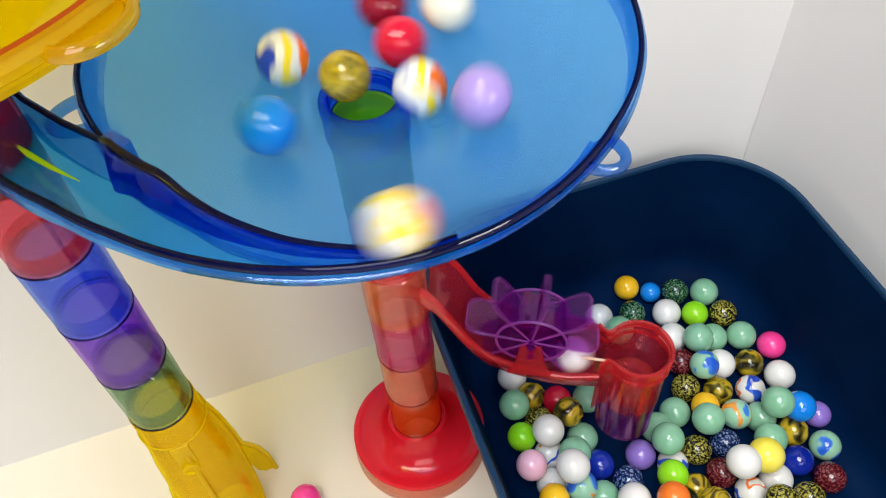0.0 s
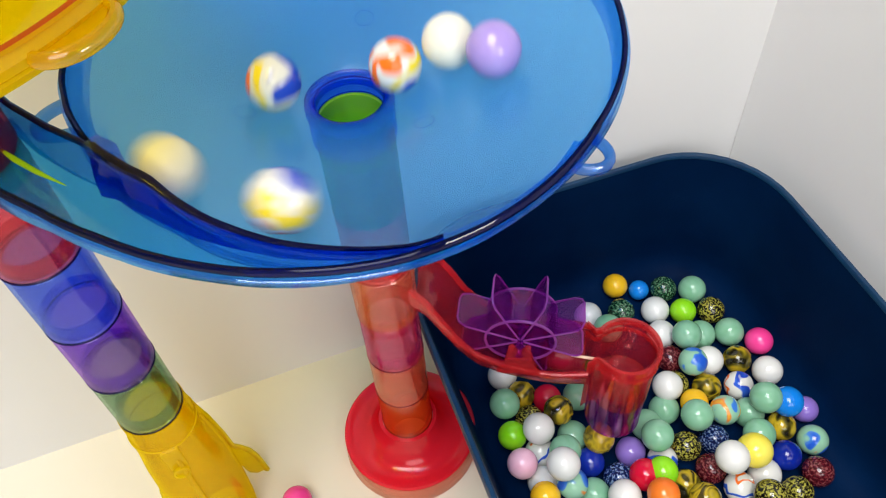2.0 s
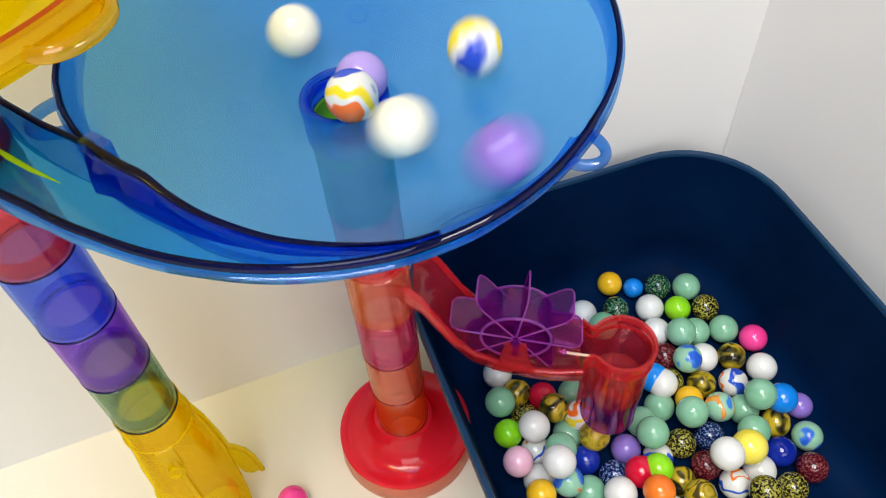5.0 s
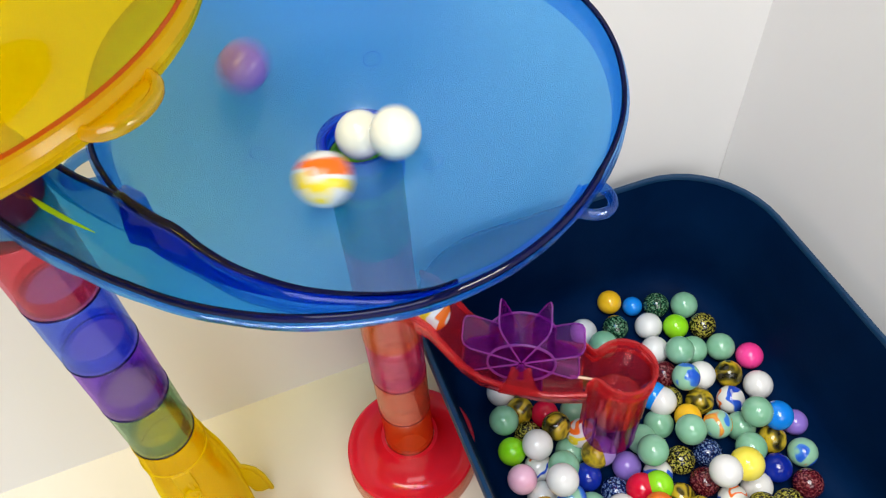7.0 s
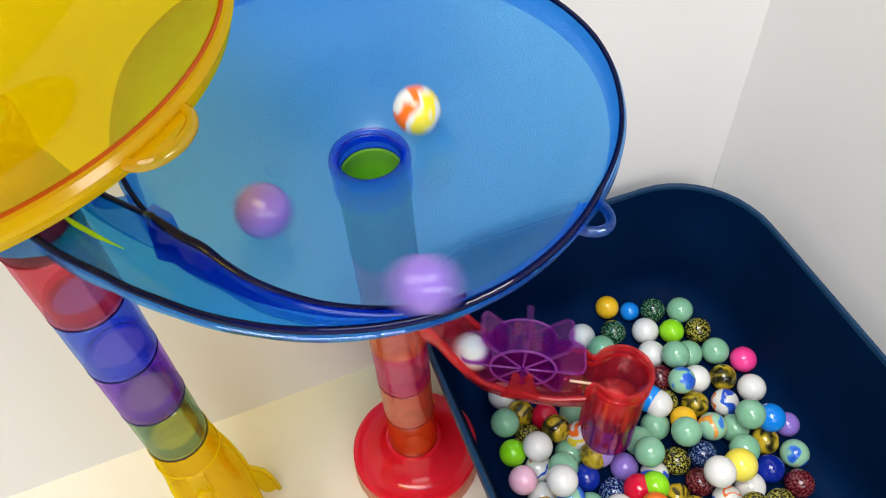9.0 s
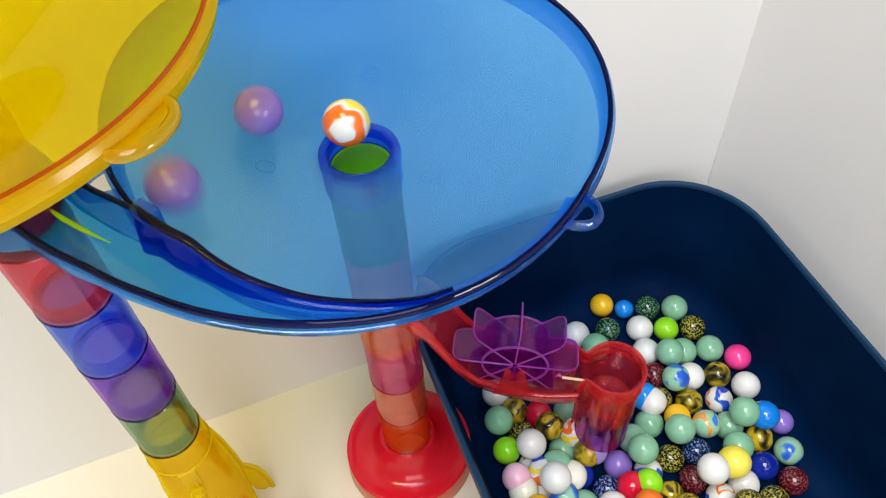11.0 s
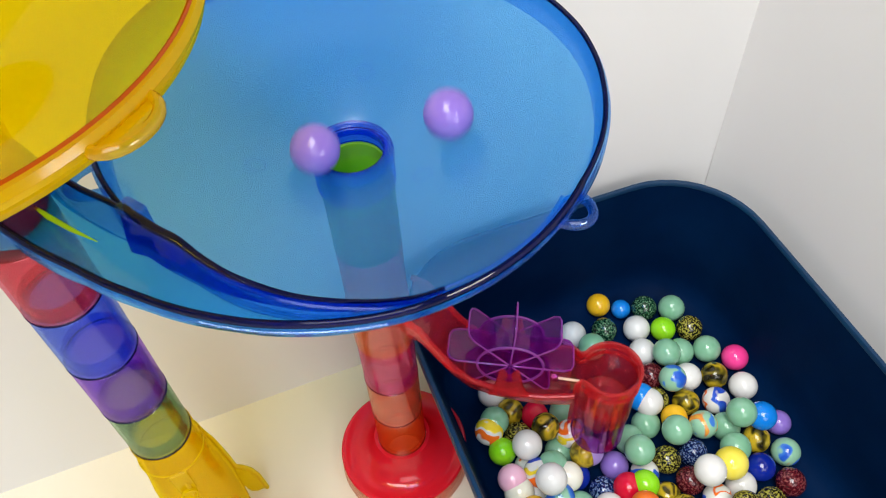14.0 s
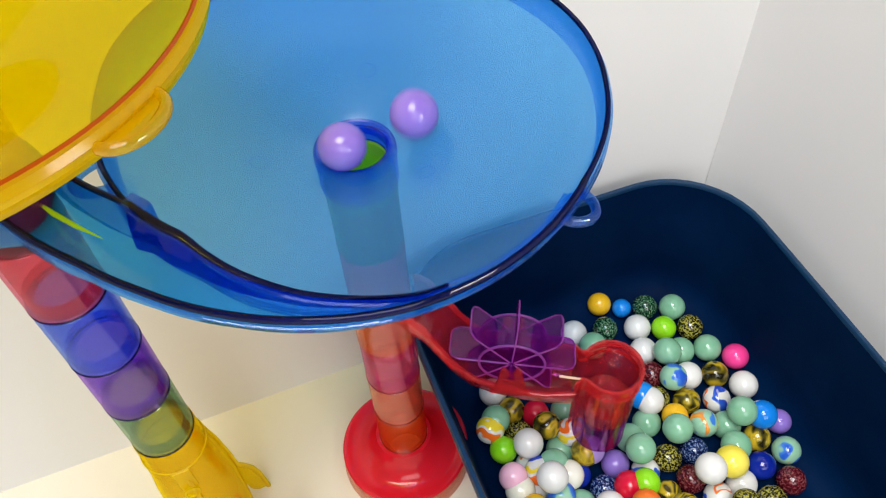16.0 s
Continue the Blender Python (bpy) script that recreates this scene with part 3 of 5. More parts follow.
def make_slide():
    s = thing("marble_slide", 0, 0, 0, "clear red plastic slide leading from the tower to the bin", "slide")
    s.matrix_world = SLIDE
    part("collar", lathe(ring_loop(1.13, 1.27, 12.27, 15.40, 0.05), 64), SALMON, s)
    part("collar_plug", lathe(ring_loop(0.96, 1.11, 11.5, 12.4, 0.04), 64), RED, s)
    secs = []
    for k in range(29):
        x = 1.25 + 7.0 * k / 28
        z = along(x, SLIDE_Z)
        wall = along(x, SLIDE_WALL)
        w = along(x, [(1.2, 1.0), (2.4, 1.2), (7.0, 1.25), (8.4, 1.1)])
        ring = []
        for i in range(13):
            a = math.pi * i / 12
            ring.append((x, -w * math.cos(a), z + wall * (1 - math.sin(a) ** 0.7)))
        for i in range(12, -1, -1):
            a = math.pi * i / 12
            ring.append((x, -(w + 0.13) * math.cos(a), z - 0.14 + (wall + 0.14) * (1 - math.sin(a) ** 0.7)))
        secs.append(ring)
    part("trough", loft(secs), RED, s)
    for side in (-1, 1):
        rail = []
        for k in range(25):
            x = 1.25 + 7.0 * k / 24
            w = along(x, [(1.2, 1.0), (2.4, 1.2), (7.0, 1.25), (8.4, 1.1)])
            rail.append((x, side * (w + 0.07), along(x, SLIDE_Z) + along(x, SLIDE_WALL)))
        part("rail", sweep(rail, 0.13, 10, 1.0), RED_EDGE, s)
        plate = [(-0.90, 10.2), (-0.60, 10.75), (-0.42, 12.15), (-0.30, 12.22), (-0.20, 12.12), (-0.10, 11.75), (0.10, 11.75), (0.20, 12.12), (0.30, 12.22), (0.42, 12.15), (0.60, 10.75), (0.90, 10.2)]
        fork = loft([[(WHEEL_X + x, side * 1.34 + y, z) for x, z in plate] for y in (-0.10, 0.10)])
        bmesh.ops.bevel(fork, geom=[e for e in fork.edges if abs(e.verts[0].co.y - e.verts[1].co.y) < 0.01], offset=0.04, segments=2, affect="EDGES")
        part("axle_fork", fork, RED_EDGE, s)
    at_cup = Matrix.Translation((CUP_X * CM, 0, 0))
    cup = part("cup", keyhole_wall(7.2, 10.6, 1.15, 0.12), RED, s)
    cup.matrix_local = at_cup
    part("cup_rim", keyhole_wall(10.35, 10.72, 1.25, 0.13), RED_EDGE, cup)
    part("cup_band", keyhole_wall(9.85, 10.02, 1.26, 0.10), RED_EDGE, cup)
    part("cup_floor", lathe([(0, 8.6), (0.9, 8.45), (1.2, 8.0), (1.2, 7.9), (0.85, 8.35), (0, 8.5)], 48, False), RED, s).matrix_local = at_cup
    part("pin", sweep([(7.55, -0.5, 10.45), (8.55, -0.62, 10.5)], 0.06, 8), PIN_PALE, s, "short pale pin")
    o = make_tube("tube_section", 0, 0, 4.8, 3.2, CLEAR_VIOLET, "clear violet outlet tube hanging under the slide's cup", "", 0)
    o.matrix_world = SLIDE @ Matrix.Translation((CUP_X * CM, 0, 4.8 * CM))
    for k in range(8):
        rib = part("rib", box(TUBE_R - 0.04, TUBE_R + 0.05, -0.05, 0.05, 0.1, 2.8, 0.02), VIOLET, o)
        rib.matrix_local = Matrix.Rotation(radians(45 * k), 4, "Z")


def keyhole_wall(z0, z1, r, w):
    """A round wall that opens in a short throat towards the slide."""
    inner, outer = [], []
    for k in range(41):
        a = radians(-145 + 290 * k / 40)
        inner.append((r * math.cos(a), r * math.sin(a)))
        outer.append(((r + w) * math.cos(a), (r + w) * math.sin(a)))
    inner = [(-1.65, -0.95), (-1.3, -0.62)] + inner + [(-1.3, 0.62), (-1.65, 0.95)]
    outer = [(-1.65, -0.95 - w), (-1.3, -0.62 - w)] + outer + [(-1.3, 0.62 + w), (-1.65, 0.95 + w)]
    return loft([[(*i, z0), (*o, z0), (*o, z1), (*i, z1)] for i, o in zip(inner, outer)])


PIN_PALE = solid("pale_wood", (0.75, 0.55, 0.35), (0.8, 0.62, 0.42), 0.5)
WHEEL_X, WHEEL_Z, CUP_X = 5.45, 11.7, 9.85
make_slide()


# lighter violet for the wheel's edges, their highlights put into the colour
WHEEL_EDGE = clear_plastic("highlit_violet_plastic", (0.90, 0.52, 0.90), (0.75, 0.22, 0.78), 0.35)


def make_wheel():
    w = thing("paddle_wheel", 0, 0, 0, "clear purple paddle wheel turning in the slide", "wheel")
    w.matrix_world = SLIDE @ Matrix.Translation((WHEEL_X * CM, 0, WHEEL_Z * CM))
    lay = Matrix.Rotation(radians(90), 4, "X")
    drum = part("drum", lathe(ring_loop(1.36, 1.43, -0.78, 0.78, 0.03), 64), VIOLET, w)
    disc = part("disc", lathe([(0, -0.05), (1.37, -0.05), (1.37, 0.05), (0, 0.05)], 64, False), VIOLET, w)
    hub = part("axle", lathe([(0, -1.5), (0.14, -1.5), (0.14, 1.5), (0, 1.5)], 20, False), VIOLET, w)
    for ob in (drum, disc, hub):
        ob.matrix_local = lay
    for side in (-1, 1):
        bead = part("drum_edge", lathe(ring_loop(1.34, 1.46, side * 0.78 - 0.05, side * 0.78 + 0.05, 0.03), 64), WHEEL_EDGE, w)
        bead.matrix_local = lay
    for k in range(8):
        turn = Matrix.Rotation(radians(45 * k), 4, "Y")
        tip = rounded(-0.80, 0.80, 1.2, 2.68, 0.35, 0, 5)
        ob = part("paddle", loft([[(-0.04, x, y) for x, y, _ in tip], [(0.04, x, y) for x, y, _ in tip]]), VIOLET, w)
        ob.matrix_local = turn
        line = [(0, -0.80, 0.12), (0, -0.80, 2.30), (0, -0.68, 2.58), (0, -0.45, 2.69), (0, 0.45, 2.69), (0, 0.68, 2.58), (0, 0.80, 2.30), (0, 0.80, 0.12)]
        part("paddle_edge", sweep(line, 0.04, 8, 1.0, (1, 0, 0)), WHEEL_EDGE, ob)
    return w


WHEEL = make_wheel()


# ---- marbles ----
W8, CRM = (0.70, 0.69, 0.65), (0.76, 0.73, 0.58)
WHITE = glass_marble("white_marble", [(0.3, (0.74, 0.73, 0.70)), (0.7, (0.68, 0.67, 0.64))], 60)
CREAM = glass_marble("cream_marble", [(0.3, (0.79, 0.77, 0.66)), (0.7, CRM)], 50)
YOLK = glass_marble("yolk_marble", [(0.3, (0.80, 0.42, 0.01)), (0.7, (0.85, 0.50, 0.02))], 50)
BLUE_BALL = glass_marble("blue_marble", [(0.3, (0.005, 0.17, 0.66)), (0.7, (0.01, 0.24, 0.74))], 50)
MINT = glass_marble("mint_marble", [(0.3, (0.18, 0.41, 0.25)), (0.6, (0.22, 0.45, 0.30)), (0.8, (0.26, 0.48, 0.33))], 90)
LIME = glass_marble("lime_marble", [(0.3, (0.22, 0.62, 0.01)), (0.7, (0.32, 0.70, 0.02))], 50)
PINK = glass_marble("pink_marble", [(0.3, (0.80, 0.04, 0.24)), (0.7, (0.85, 0.07, 0.32))], 50)
PALE_PINK = glass_marble("pale_pink_marble", [(0.3, (0.82, 0.42, 0.55)), (0.7, (0.84, 0.50, 0.62))], 50)
VIOLET_BALL = glass_marble("violet_marble", [(0.3, (0.22, 0.135, 0.50)), (0.7, (0.26, 0.165, 0.55))], 50)
LAVENDER = glass_marble("lavender_marble", [(0.3, (0.35, 0.25, 0.60)), (0.7, (0.39, 0.29, 0.64))], 50)
YELLOW_BALL = glass_marble("yellow_marble", [(0.3, (0.80, 0.66, 0.06)), (0.7, (0.84, 0.72, 0.12))], 50)
NAVY = glass_marble("navy_marble", [(0.3, (0.004, 0.015, 0.24)), (0.7, (0.008, 0.03, 0.36))], 50)
RED_BALL = glass_marble("red_marble", [(0.3, (0.58, 0.006, 0.03)), (0.7, (0.66, 0.012, 0.05))], 50)
DARK_RED = glass_marble("dark_red_marble", [(0.3, (0.22, 0.004, 0.02)), (0.7, (0.28, 0.008, 0.03))], 50)
ORANGE_BALL = glass_marble("orange_marble", [(0.3, (0.80, 0.16, 0.02)), (0.7, (0.85, 0.22, 0.03))], 50)
AMBER = glass_marble("amber_marble", [(0.36, (0.40, 0.28, 0.02)), (0.46, (0.75, 0.55, 0.03)), (0.56, (0.20, 0.16, 0.03)), (0.66, (0.50, 0.40, 0.05))], 60, 1.5, 2, 0.04, 0.35)
AMBER_EYE = glass_marble("amber_eye_marble", [(0.36, (0.015, 0.013, 0.004)), (0.44, (0.10, 0.08, 0.008)), (0.52, (0.42, 0.30, 0.015)), (0.58, (0.52, 0.36, 0.02)), (0.66, (0.06, 0.045, 0.008))], 75, 1.5, 1)
ORG, YEL, DEEP = (0.82, 0.15, 0.015), (0.80, 0.62, 0.03), (0.02, 0.06, 0.48)
STREAK = banded_marble("orange_streak_marble", [(0.14, DEEP), (0.18, W8), (0.32, W8), (0.36, YEL), (0.48, YEL), (0.52, W8), (0.60, W8), (0.63, ORG), (0.79, ORG), (0.83, W8)])
STREAK_BLUE = banded_marble("blue_streak_marble", [(0.26, W8), (0.29, DEEP), (0.40, (0.03, 0.12, 0.60)), (0.43, W8), (0.80, W8), (0.83, ORG), (0.87, ORG), (0.90, W8)])
MINT_SWIRL = glass_marble("mint_swirl_marble", [(0.34, (0.02, 0.10, 0.55)), (0.41, (0.05, 0.20, 0.60)), (0.44, (0.26, 0.50, 0.34)), (0.58, (0.29, 0.52, 0.37)), (0.62, (0.70, 0.22, 0.03)), (0.70, (0.72, 0.55, 0.08))], 60, 1.2, 0.6)
SPECK_GREEN = glass_marble("green_speckled_marble", [(0.46, (0.004, 0.022, 0.010)), (0.54, (0.02, 0.10, 0.05)), (0.62, (0.15, 0.26, 0.15))], 900, 0.3, 2, 0.12)
SPECK_YELLOW = glass_marble("yellow_speckled_marble", [(0.44, (0.006, 0.006, 0.004)), (0.50, (0.06, 0.05, 0.01)), (0.56, (0.34, 0.31, 0.05))], 850, 0.3, 2, 0.12)
SPECK_BLUE = glass_marble("blue_speckled_marble", [(0.46, (0.003, 0.008, 0.05)), (0.54, (0.01, 0.04, 0.20)), (0.61, (0.20, 0.27, 0.42))], 900, 0.3, 2, 0.12)
MAROON = glass_marble("maroon_speckled_marble", [(0.44, (0.05, 0.004, 0.008)), (0.54, (0.14, 0.012, 0.02)), (0.62, (0.24, 0.07, 0.07))], 850, 0.3, 2, 0.15)


def make_marble(material, x, y, z, r, label, group):
    key = "marble_" + material.name
    if key not in bpy.data.meshes:
        bm = bmesh.new()
        bmesh.ops.create_uvsphere(bm, u_segments=40, v_segments=24, radius=0.008)
        for f in bm.faces:
            f.smooth = True
        me = bpy.data.meshes.new(key)
        bm.to_mesh(me)
        bm.free()
        me.materials.append(material)
    ob = new("marble", bpy.data.meshes[key])
    if group == "marbles in the bin":
        z, r = z - 0.06 * r, r * 0.94
    turn = Euler((x * 3.1 + z, y * 2.3, x + y * 1.7))
    ob.matrix_world = Matrix.LocRotScale((x * CM, y * CM, z * CM), turn, [r / 0.8] * 3)
    return tagged(ob, label, "marble", group)


def make_bin_marbles():
    heap = "marbles in the bin"
    for x, y, z, r in ((11.64, 9.04, 1.03, 0.76), (6.64, -4.07, 2.39, 0.76), (14.67, 1.19, 1.51, 0.76),):
        make_marble(YOLK, x, y, z, r, "egg-yolk yellow marble lying in the bin", heap)
    for x, y, z, r in ((12.99, 8.79, 0.89, 0.62), (19.12, 0.86, 2.15, 0.82),):
        make_marble(BLUE_BALL, x, y, z, r, "bright blue marble lying in the bin", heap)
    for x, y, z, r in ((14.36, 8.72, 1.07, 0.8), (11.75, 7.19, 1.07, 0.8),):
        make_marble(SPECK_GREEN, x, y, z, r, "dark green speckled marble lying in the bin", heap)
    for x, y, z, r in ((15.99, 8.65, 1.11, 0.84), (10.78, 5.68, 1.7, 0.84), (14.82, 4.89, 2.18, 0.84), (15.9, 5.56, 1.11, 0.84), (17.48, 5.71, 1.11, 0.84), (13.17, 1.03, 1.11, 0.84), (14.4, -0.01, 2.51, 0.84), (17.43, 0.79, 1.11, 0.84), (17.9, 0.82, 2.7, 0.84), (12.23, -1.19, 2.74, 0.84), (17.46, -0.7, 1.74, 0.84), (9.09, -3.45, 1.11, 0.84), (8.33, -0.41, 1.11, 0.84), (4.91, 0.99, 1.97, 0.84), (8.79, 1.87, 1.11, 0.84), (12.03, -0.04, 1.55, 0.84), (7.79, -1.65, 2.11, 0.84), (6.88, -6.38, 1.07, 0.8), (8.03, -7.6, 1.07, 0.8), (9.23, -8.67, 1.07, 0.8),):
        make_marble(MINT, x, y, z, r, "milky mint green marble lying in the bin", heap)
    for x, y, z, r in ((10.46, -9.69, 1.07, 0.8), (11.62, -10.83, 1.07, 0.8), (11.05, -6.53, 1.07, 0.8), (17.14, -4.58, 1.07, 0.8),):
        make_marble(MINT, x, y, z, r, "milky mint green marble lying in the bin", heap)
    for x, y, z, r in ((9.85, 6.91, 1.11, 0.84), (13.66, 7.22, 1.11, 0.84), (18.97, 3.24, 1.11, 0.84), (16, 3.89, 1.14, 0.84), (13.75, 5.62, 1.11, 0.84), (15.35, -2.63, 3.42, 0.84), (7.48, -3.04, 3.73, 0.84), (6.52, -0.71, 2.6, 0.84), (4.86, 3.12, 1.11, 0.84), (6.69, -2.84, 1.11, 0.84), (17.46, -2.49, 1.11, 0.84), (10.4, -3.93, 2.04, 0.84), (7.71, -9.17, 1.07, 0.8), (8.64, -11.95, 1.07, 0.8), (10.17, -11.51, 1.07, 0.8), (12.9, -4.45, 1.07, 0.8), (14.64, -9.8, 1.07, 0.8), (16.17, -10.89, 1.07, 0.8), (17.7, -8.89, 1.07, 0.8),):
        make_marble(WHITE, x, y, z, r, "plain white marble lying in the bin", heap)
    for x, y, z, r in ((15.23, 7.18, 1.05, 0.78), (12.32, -2.78, 2.17, 0.78), (5.25, -0.6, 1.61, 0.78), (12.01, -9.27, 1.07, 0.8), (13.22, -12.1, 1.07, 0.8), (13.76, -7.1, 1.07, 0.8), (14.65, -11.4, 1.07, 0.8), (14.09, -5.53, 1.07, 0.8),):
        make_marble(LIME, x, y, z, r, "glossy lime green marble lying in the bin", heap)
    for x, y, z, r in ((18.97, 5.11, 1.07, 0.8),):
        make_marble(PINK, x, y, z, r, "hot pink marble lying in the bin", heap)
    for x, y, z, r in ((5.65, -2.38, 2.26, 0.8),):
        make_marble(PALE_PINK, x, y, z, r, "pale pink marble lying in the bin", heap)
    for x, y, z, r in ((17.29, 2.4, 1.07, 0.8), (12.65, -1.74, 1.07, 0.8), (16.04, -3.25, 1.35, 0.8), (6.62, -1.25, 1.07, 0.8), (7.47, -10.77, 1.07, 0.8), (18.37, -5.59, 1.07, 0.8),):
        make_marble(STREAK_BLUE, x, y, z, r, "white marble with coloured streaks lying in the bin", heap)
    for x, y, z, r in ((17.55, 3.98, 1.07, 0.8), (15.61, 2.33, 1.07, 0.8), (18.88, 0.07, 1.07, 0.8), (13.57, -2.99, 1.07, 0.8), (7.61, 0.46, 2.24, 0.8), (5.84, 1.99, 1.07, 0.8), (14.1, -4.08, 2.08, 0.8), (11.39, -4.96, 1.07, 0.8), (12.57, -6.04, 1.07, 0.8), (15.01, -8.17, 1.07, 0.8),):
        make_marble(AMBER_EYE, x, y, z, r, "yellow and black glass marble lying in the bin", heap)
    for x, y, z, r in ((14.86, 3.26, 2.13, 0.8), (16.01, 0.56, 1.88, 0.8), (20.26, -0.71, 1.07, 0.8), (7.98, -3.38, 2.23, 0.8), (8.41, -5.91, 1.07, 0.8), (10.22, -13.14, 1.07, 0.8), (9.53, -7.05, 1.07, 0.8), (13.18, -10.47, 1.07, 0.8), (15.28, -6.59, 1.07, 0.8), (16.82, -6.14, 1.07, 0.8),):
        make_marble(MINT_SWIRL, x, y, z, r, "mint marble with blue and orange swirls in the bin", heap)
    for x, y, z, r in ((16.79, 7.21, 1.07, 0.8), (16.95, -4.14, 2.58, 0.8), (13.95, 2.46, 1.07, 0.8), (13.94, -1, 1.07, 0.8), (18.81, -3.37, 1.07, 0.8), (6.19, 0.52, 1.11, 0.8),):
        make_marble(SPECK_YELLOW, x, y, z, r, "yellow and black speckled marble lying in the bin", heap)
    for x, y, z, r in ((20.34, 1.01, 1, 0.72), (11.14, -1.27, 1.07, 0.8), (9.02, -10.38, 1.07, 0.8), (16.55, -7.73, 1.07, 0.8),):
        make_marble(VIOLET_BALL, x, y, z, r, "lavender purple marble lying in the bin", heap)
    for x, y, z, r in ((15.41, -0.65, 1.07, 0.8), (10.39, -2.63, 1.07, 0.8), (8.68, -13.57, 1.07, 0.8), (7.37, -4.7, 1.07, 0.8), (9.79, -5.11, 1.07, 0.8), (12.26, -7.65, 1.07, 0.8), (18.05, -7.16, 1.07, 0.8),):
        make_marble(SPECK_BLUE, x, y, z, r, "navy blue speckled marble lying in the bin", heap)
    for x, y, z, r in ((16.72, -1.95, 2.64, 0.9), (5.84, -5.17, 1.07, 0.8), (15.59, -4.98, 1.07, 0.8),):
        make_marble(YELLOW_BALL, x, y, z, r, "lemon yellow marble lying in the bin", heap)
    for x, y, z, r in ((18.74, -1.52, 1.07, 0.8), (9.06, -1.82, 1.07, 0.8), (6.48, -8, 1.07, 0.8), (10.73, -8.11, 1.07, 0.8), (11.65, -12.42, 1.07, 0.8), (13.49, -8.68, 1.07, 0.8), (16.15, -9.29, 1.07, 0.8),):
        make_marble(NAVY, x, y, z, r, "deep blue marble lying in the bin", heap)
    for x, y, z, r in ((20.05, -2.37, 1.07, 0.8), (14.94, -2.18, 1.07, 0.8), (13.96, 4.05, 1.08, 0.8),):
        make_marble(MAROON, x, y, z, r, "maroon speckled marble lying in the bin", heap)
    for x, y, z, r in ((7.19, 1.76, 1.07, 0.8),):
        make_marble(RED_BALL, x, y, z, r, "glossy red marble lying in the bin", heap)
    for x, y, z, r in ((12.03, -4.15, 2.86, 0.8),):
        make_marble(ORANGE_BALL, x, y, z, r, "glossy orange marble lying in the bin", heap)


make_bin_marbles()
make_marble(PINK, -5.5, -3.62, 0.75, 0.75, "hot pink marble lying on the white tabletop", "")


# ---- what moves ----
def rolling(rows, r=0.78):
    """Poses of a rolling ball at rows of seconds and centimetres."""
    made, turn, last = [], Euler((0.4, 1.1, 0.2)).to_quaternion(), None
    for t, x, y, z in rows:
        p = Vector((x, y, z))
        if last is not None and (p - last).length > 0.02:
            d = p - last
            axis = Vector((0, 0, 1)).cross(d)
            if axis.length > 1e-3:
                turn = Matrix.Rotation(min(d.length / r, 1.25), 3, axis.normalized()).to_quaternion() @ turn
        last = p
        made.append((t, Matrix.LocRotScale(p * CM, turn, None)))
    return made


def wheel_rows():
    """The wheel stands still and gives way by a quarter turn or so for each marble."""
    home = SLIDE @ Matrix.Translation((WHEEL_X * CM, 0, WHEEL_Z * CM))
    made, angle = [], 10.0
    steps = [(0.0, 0), (0.1, -38), (0.25, -20), (0.42, 0), (0.55, -45), (0.65, -30), (0.75, -35), (0.9, -20), (1.05, -24), (1.85, 0), (1.95, -35), (2.05, -14), (2.25, -10), (2.45, 0), (2.55, -40),
             (2.65, -35), (2.85, -15), (3.75, 0), (3.85, -40), (3.95, -40), (4.1, -10), (5.5, 0), (5.65, -45), (5.8, -30), (8.6, 0), (8.7, -35), (8.8, -40), (8.9, -40), (9.0, -40), (9.1, -40),
             (9.2, -35), (9.4, -15), (12.3, 0), (12.4, -40), (12.5, -40), (12.7, -40), (12.9, -15), (16.0, 0)]
    for t, turn in steps:
        angle += turn
        made.append((t, home @ Matrix.Rotation(radians(angle), 4, "Y")))
    return made


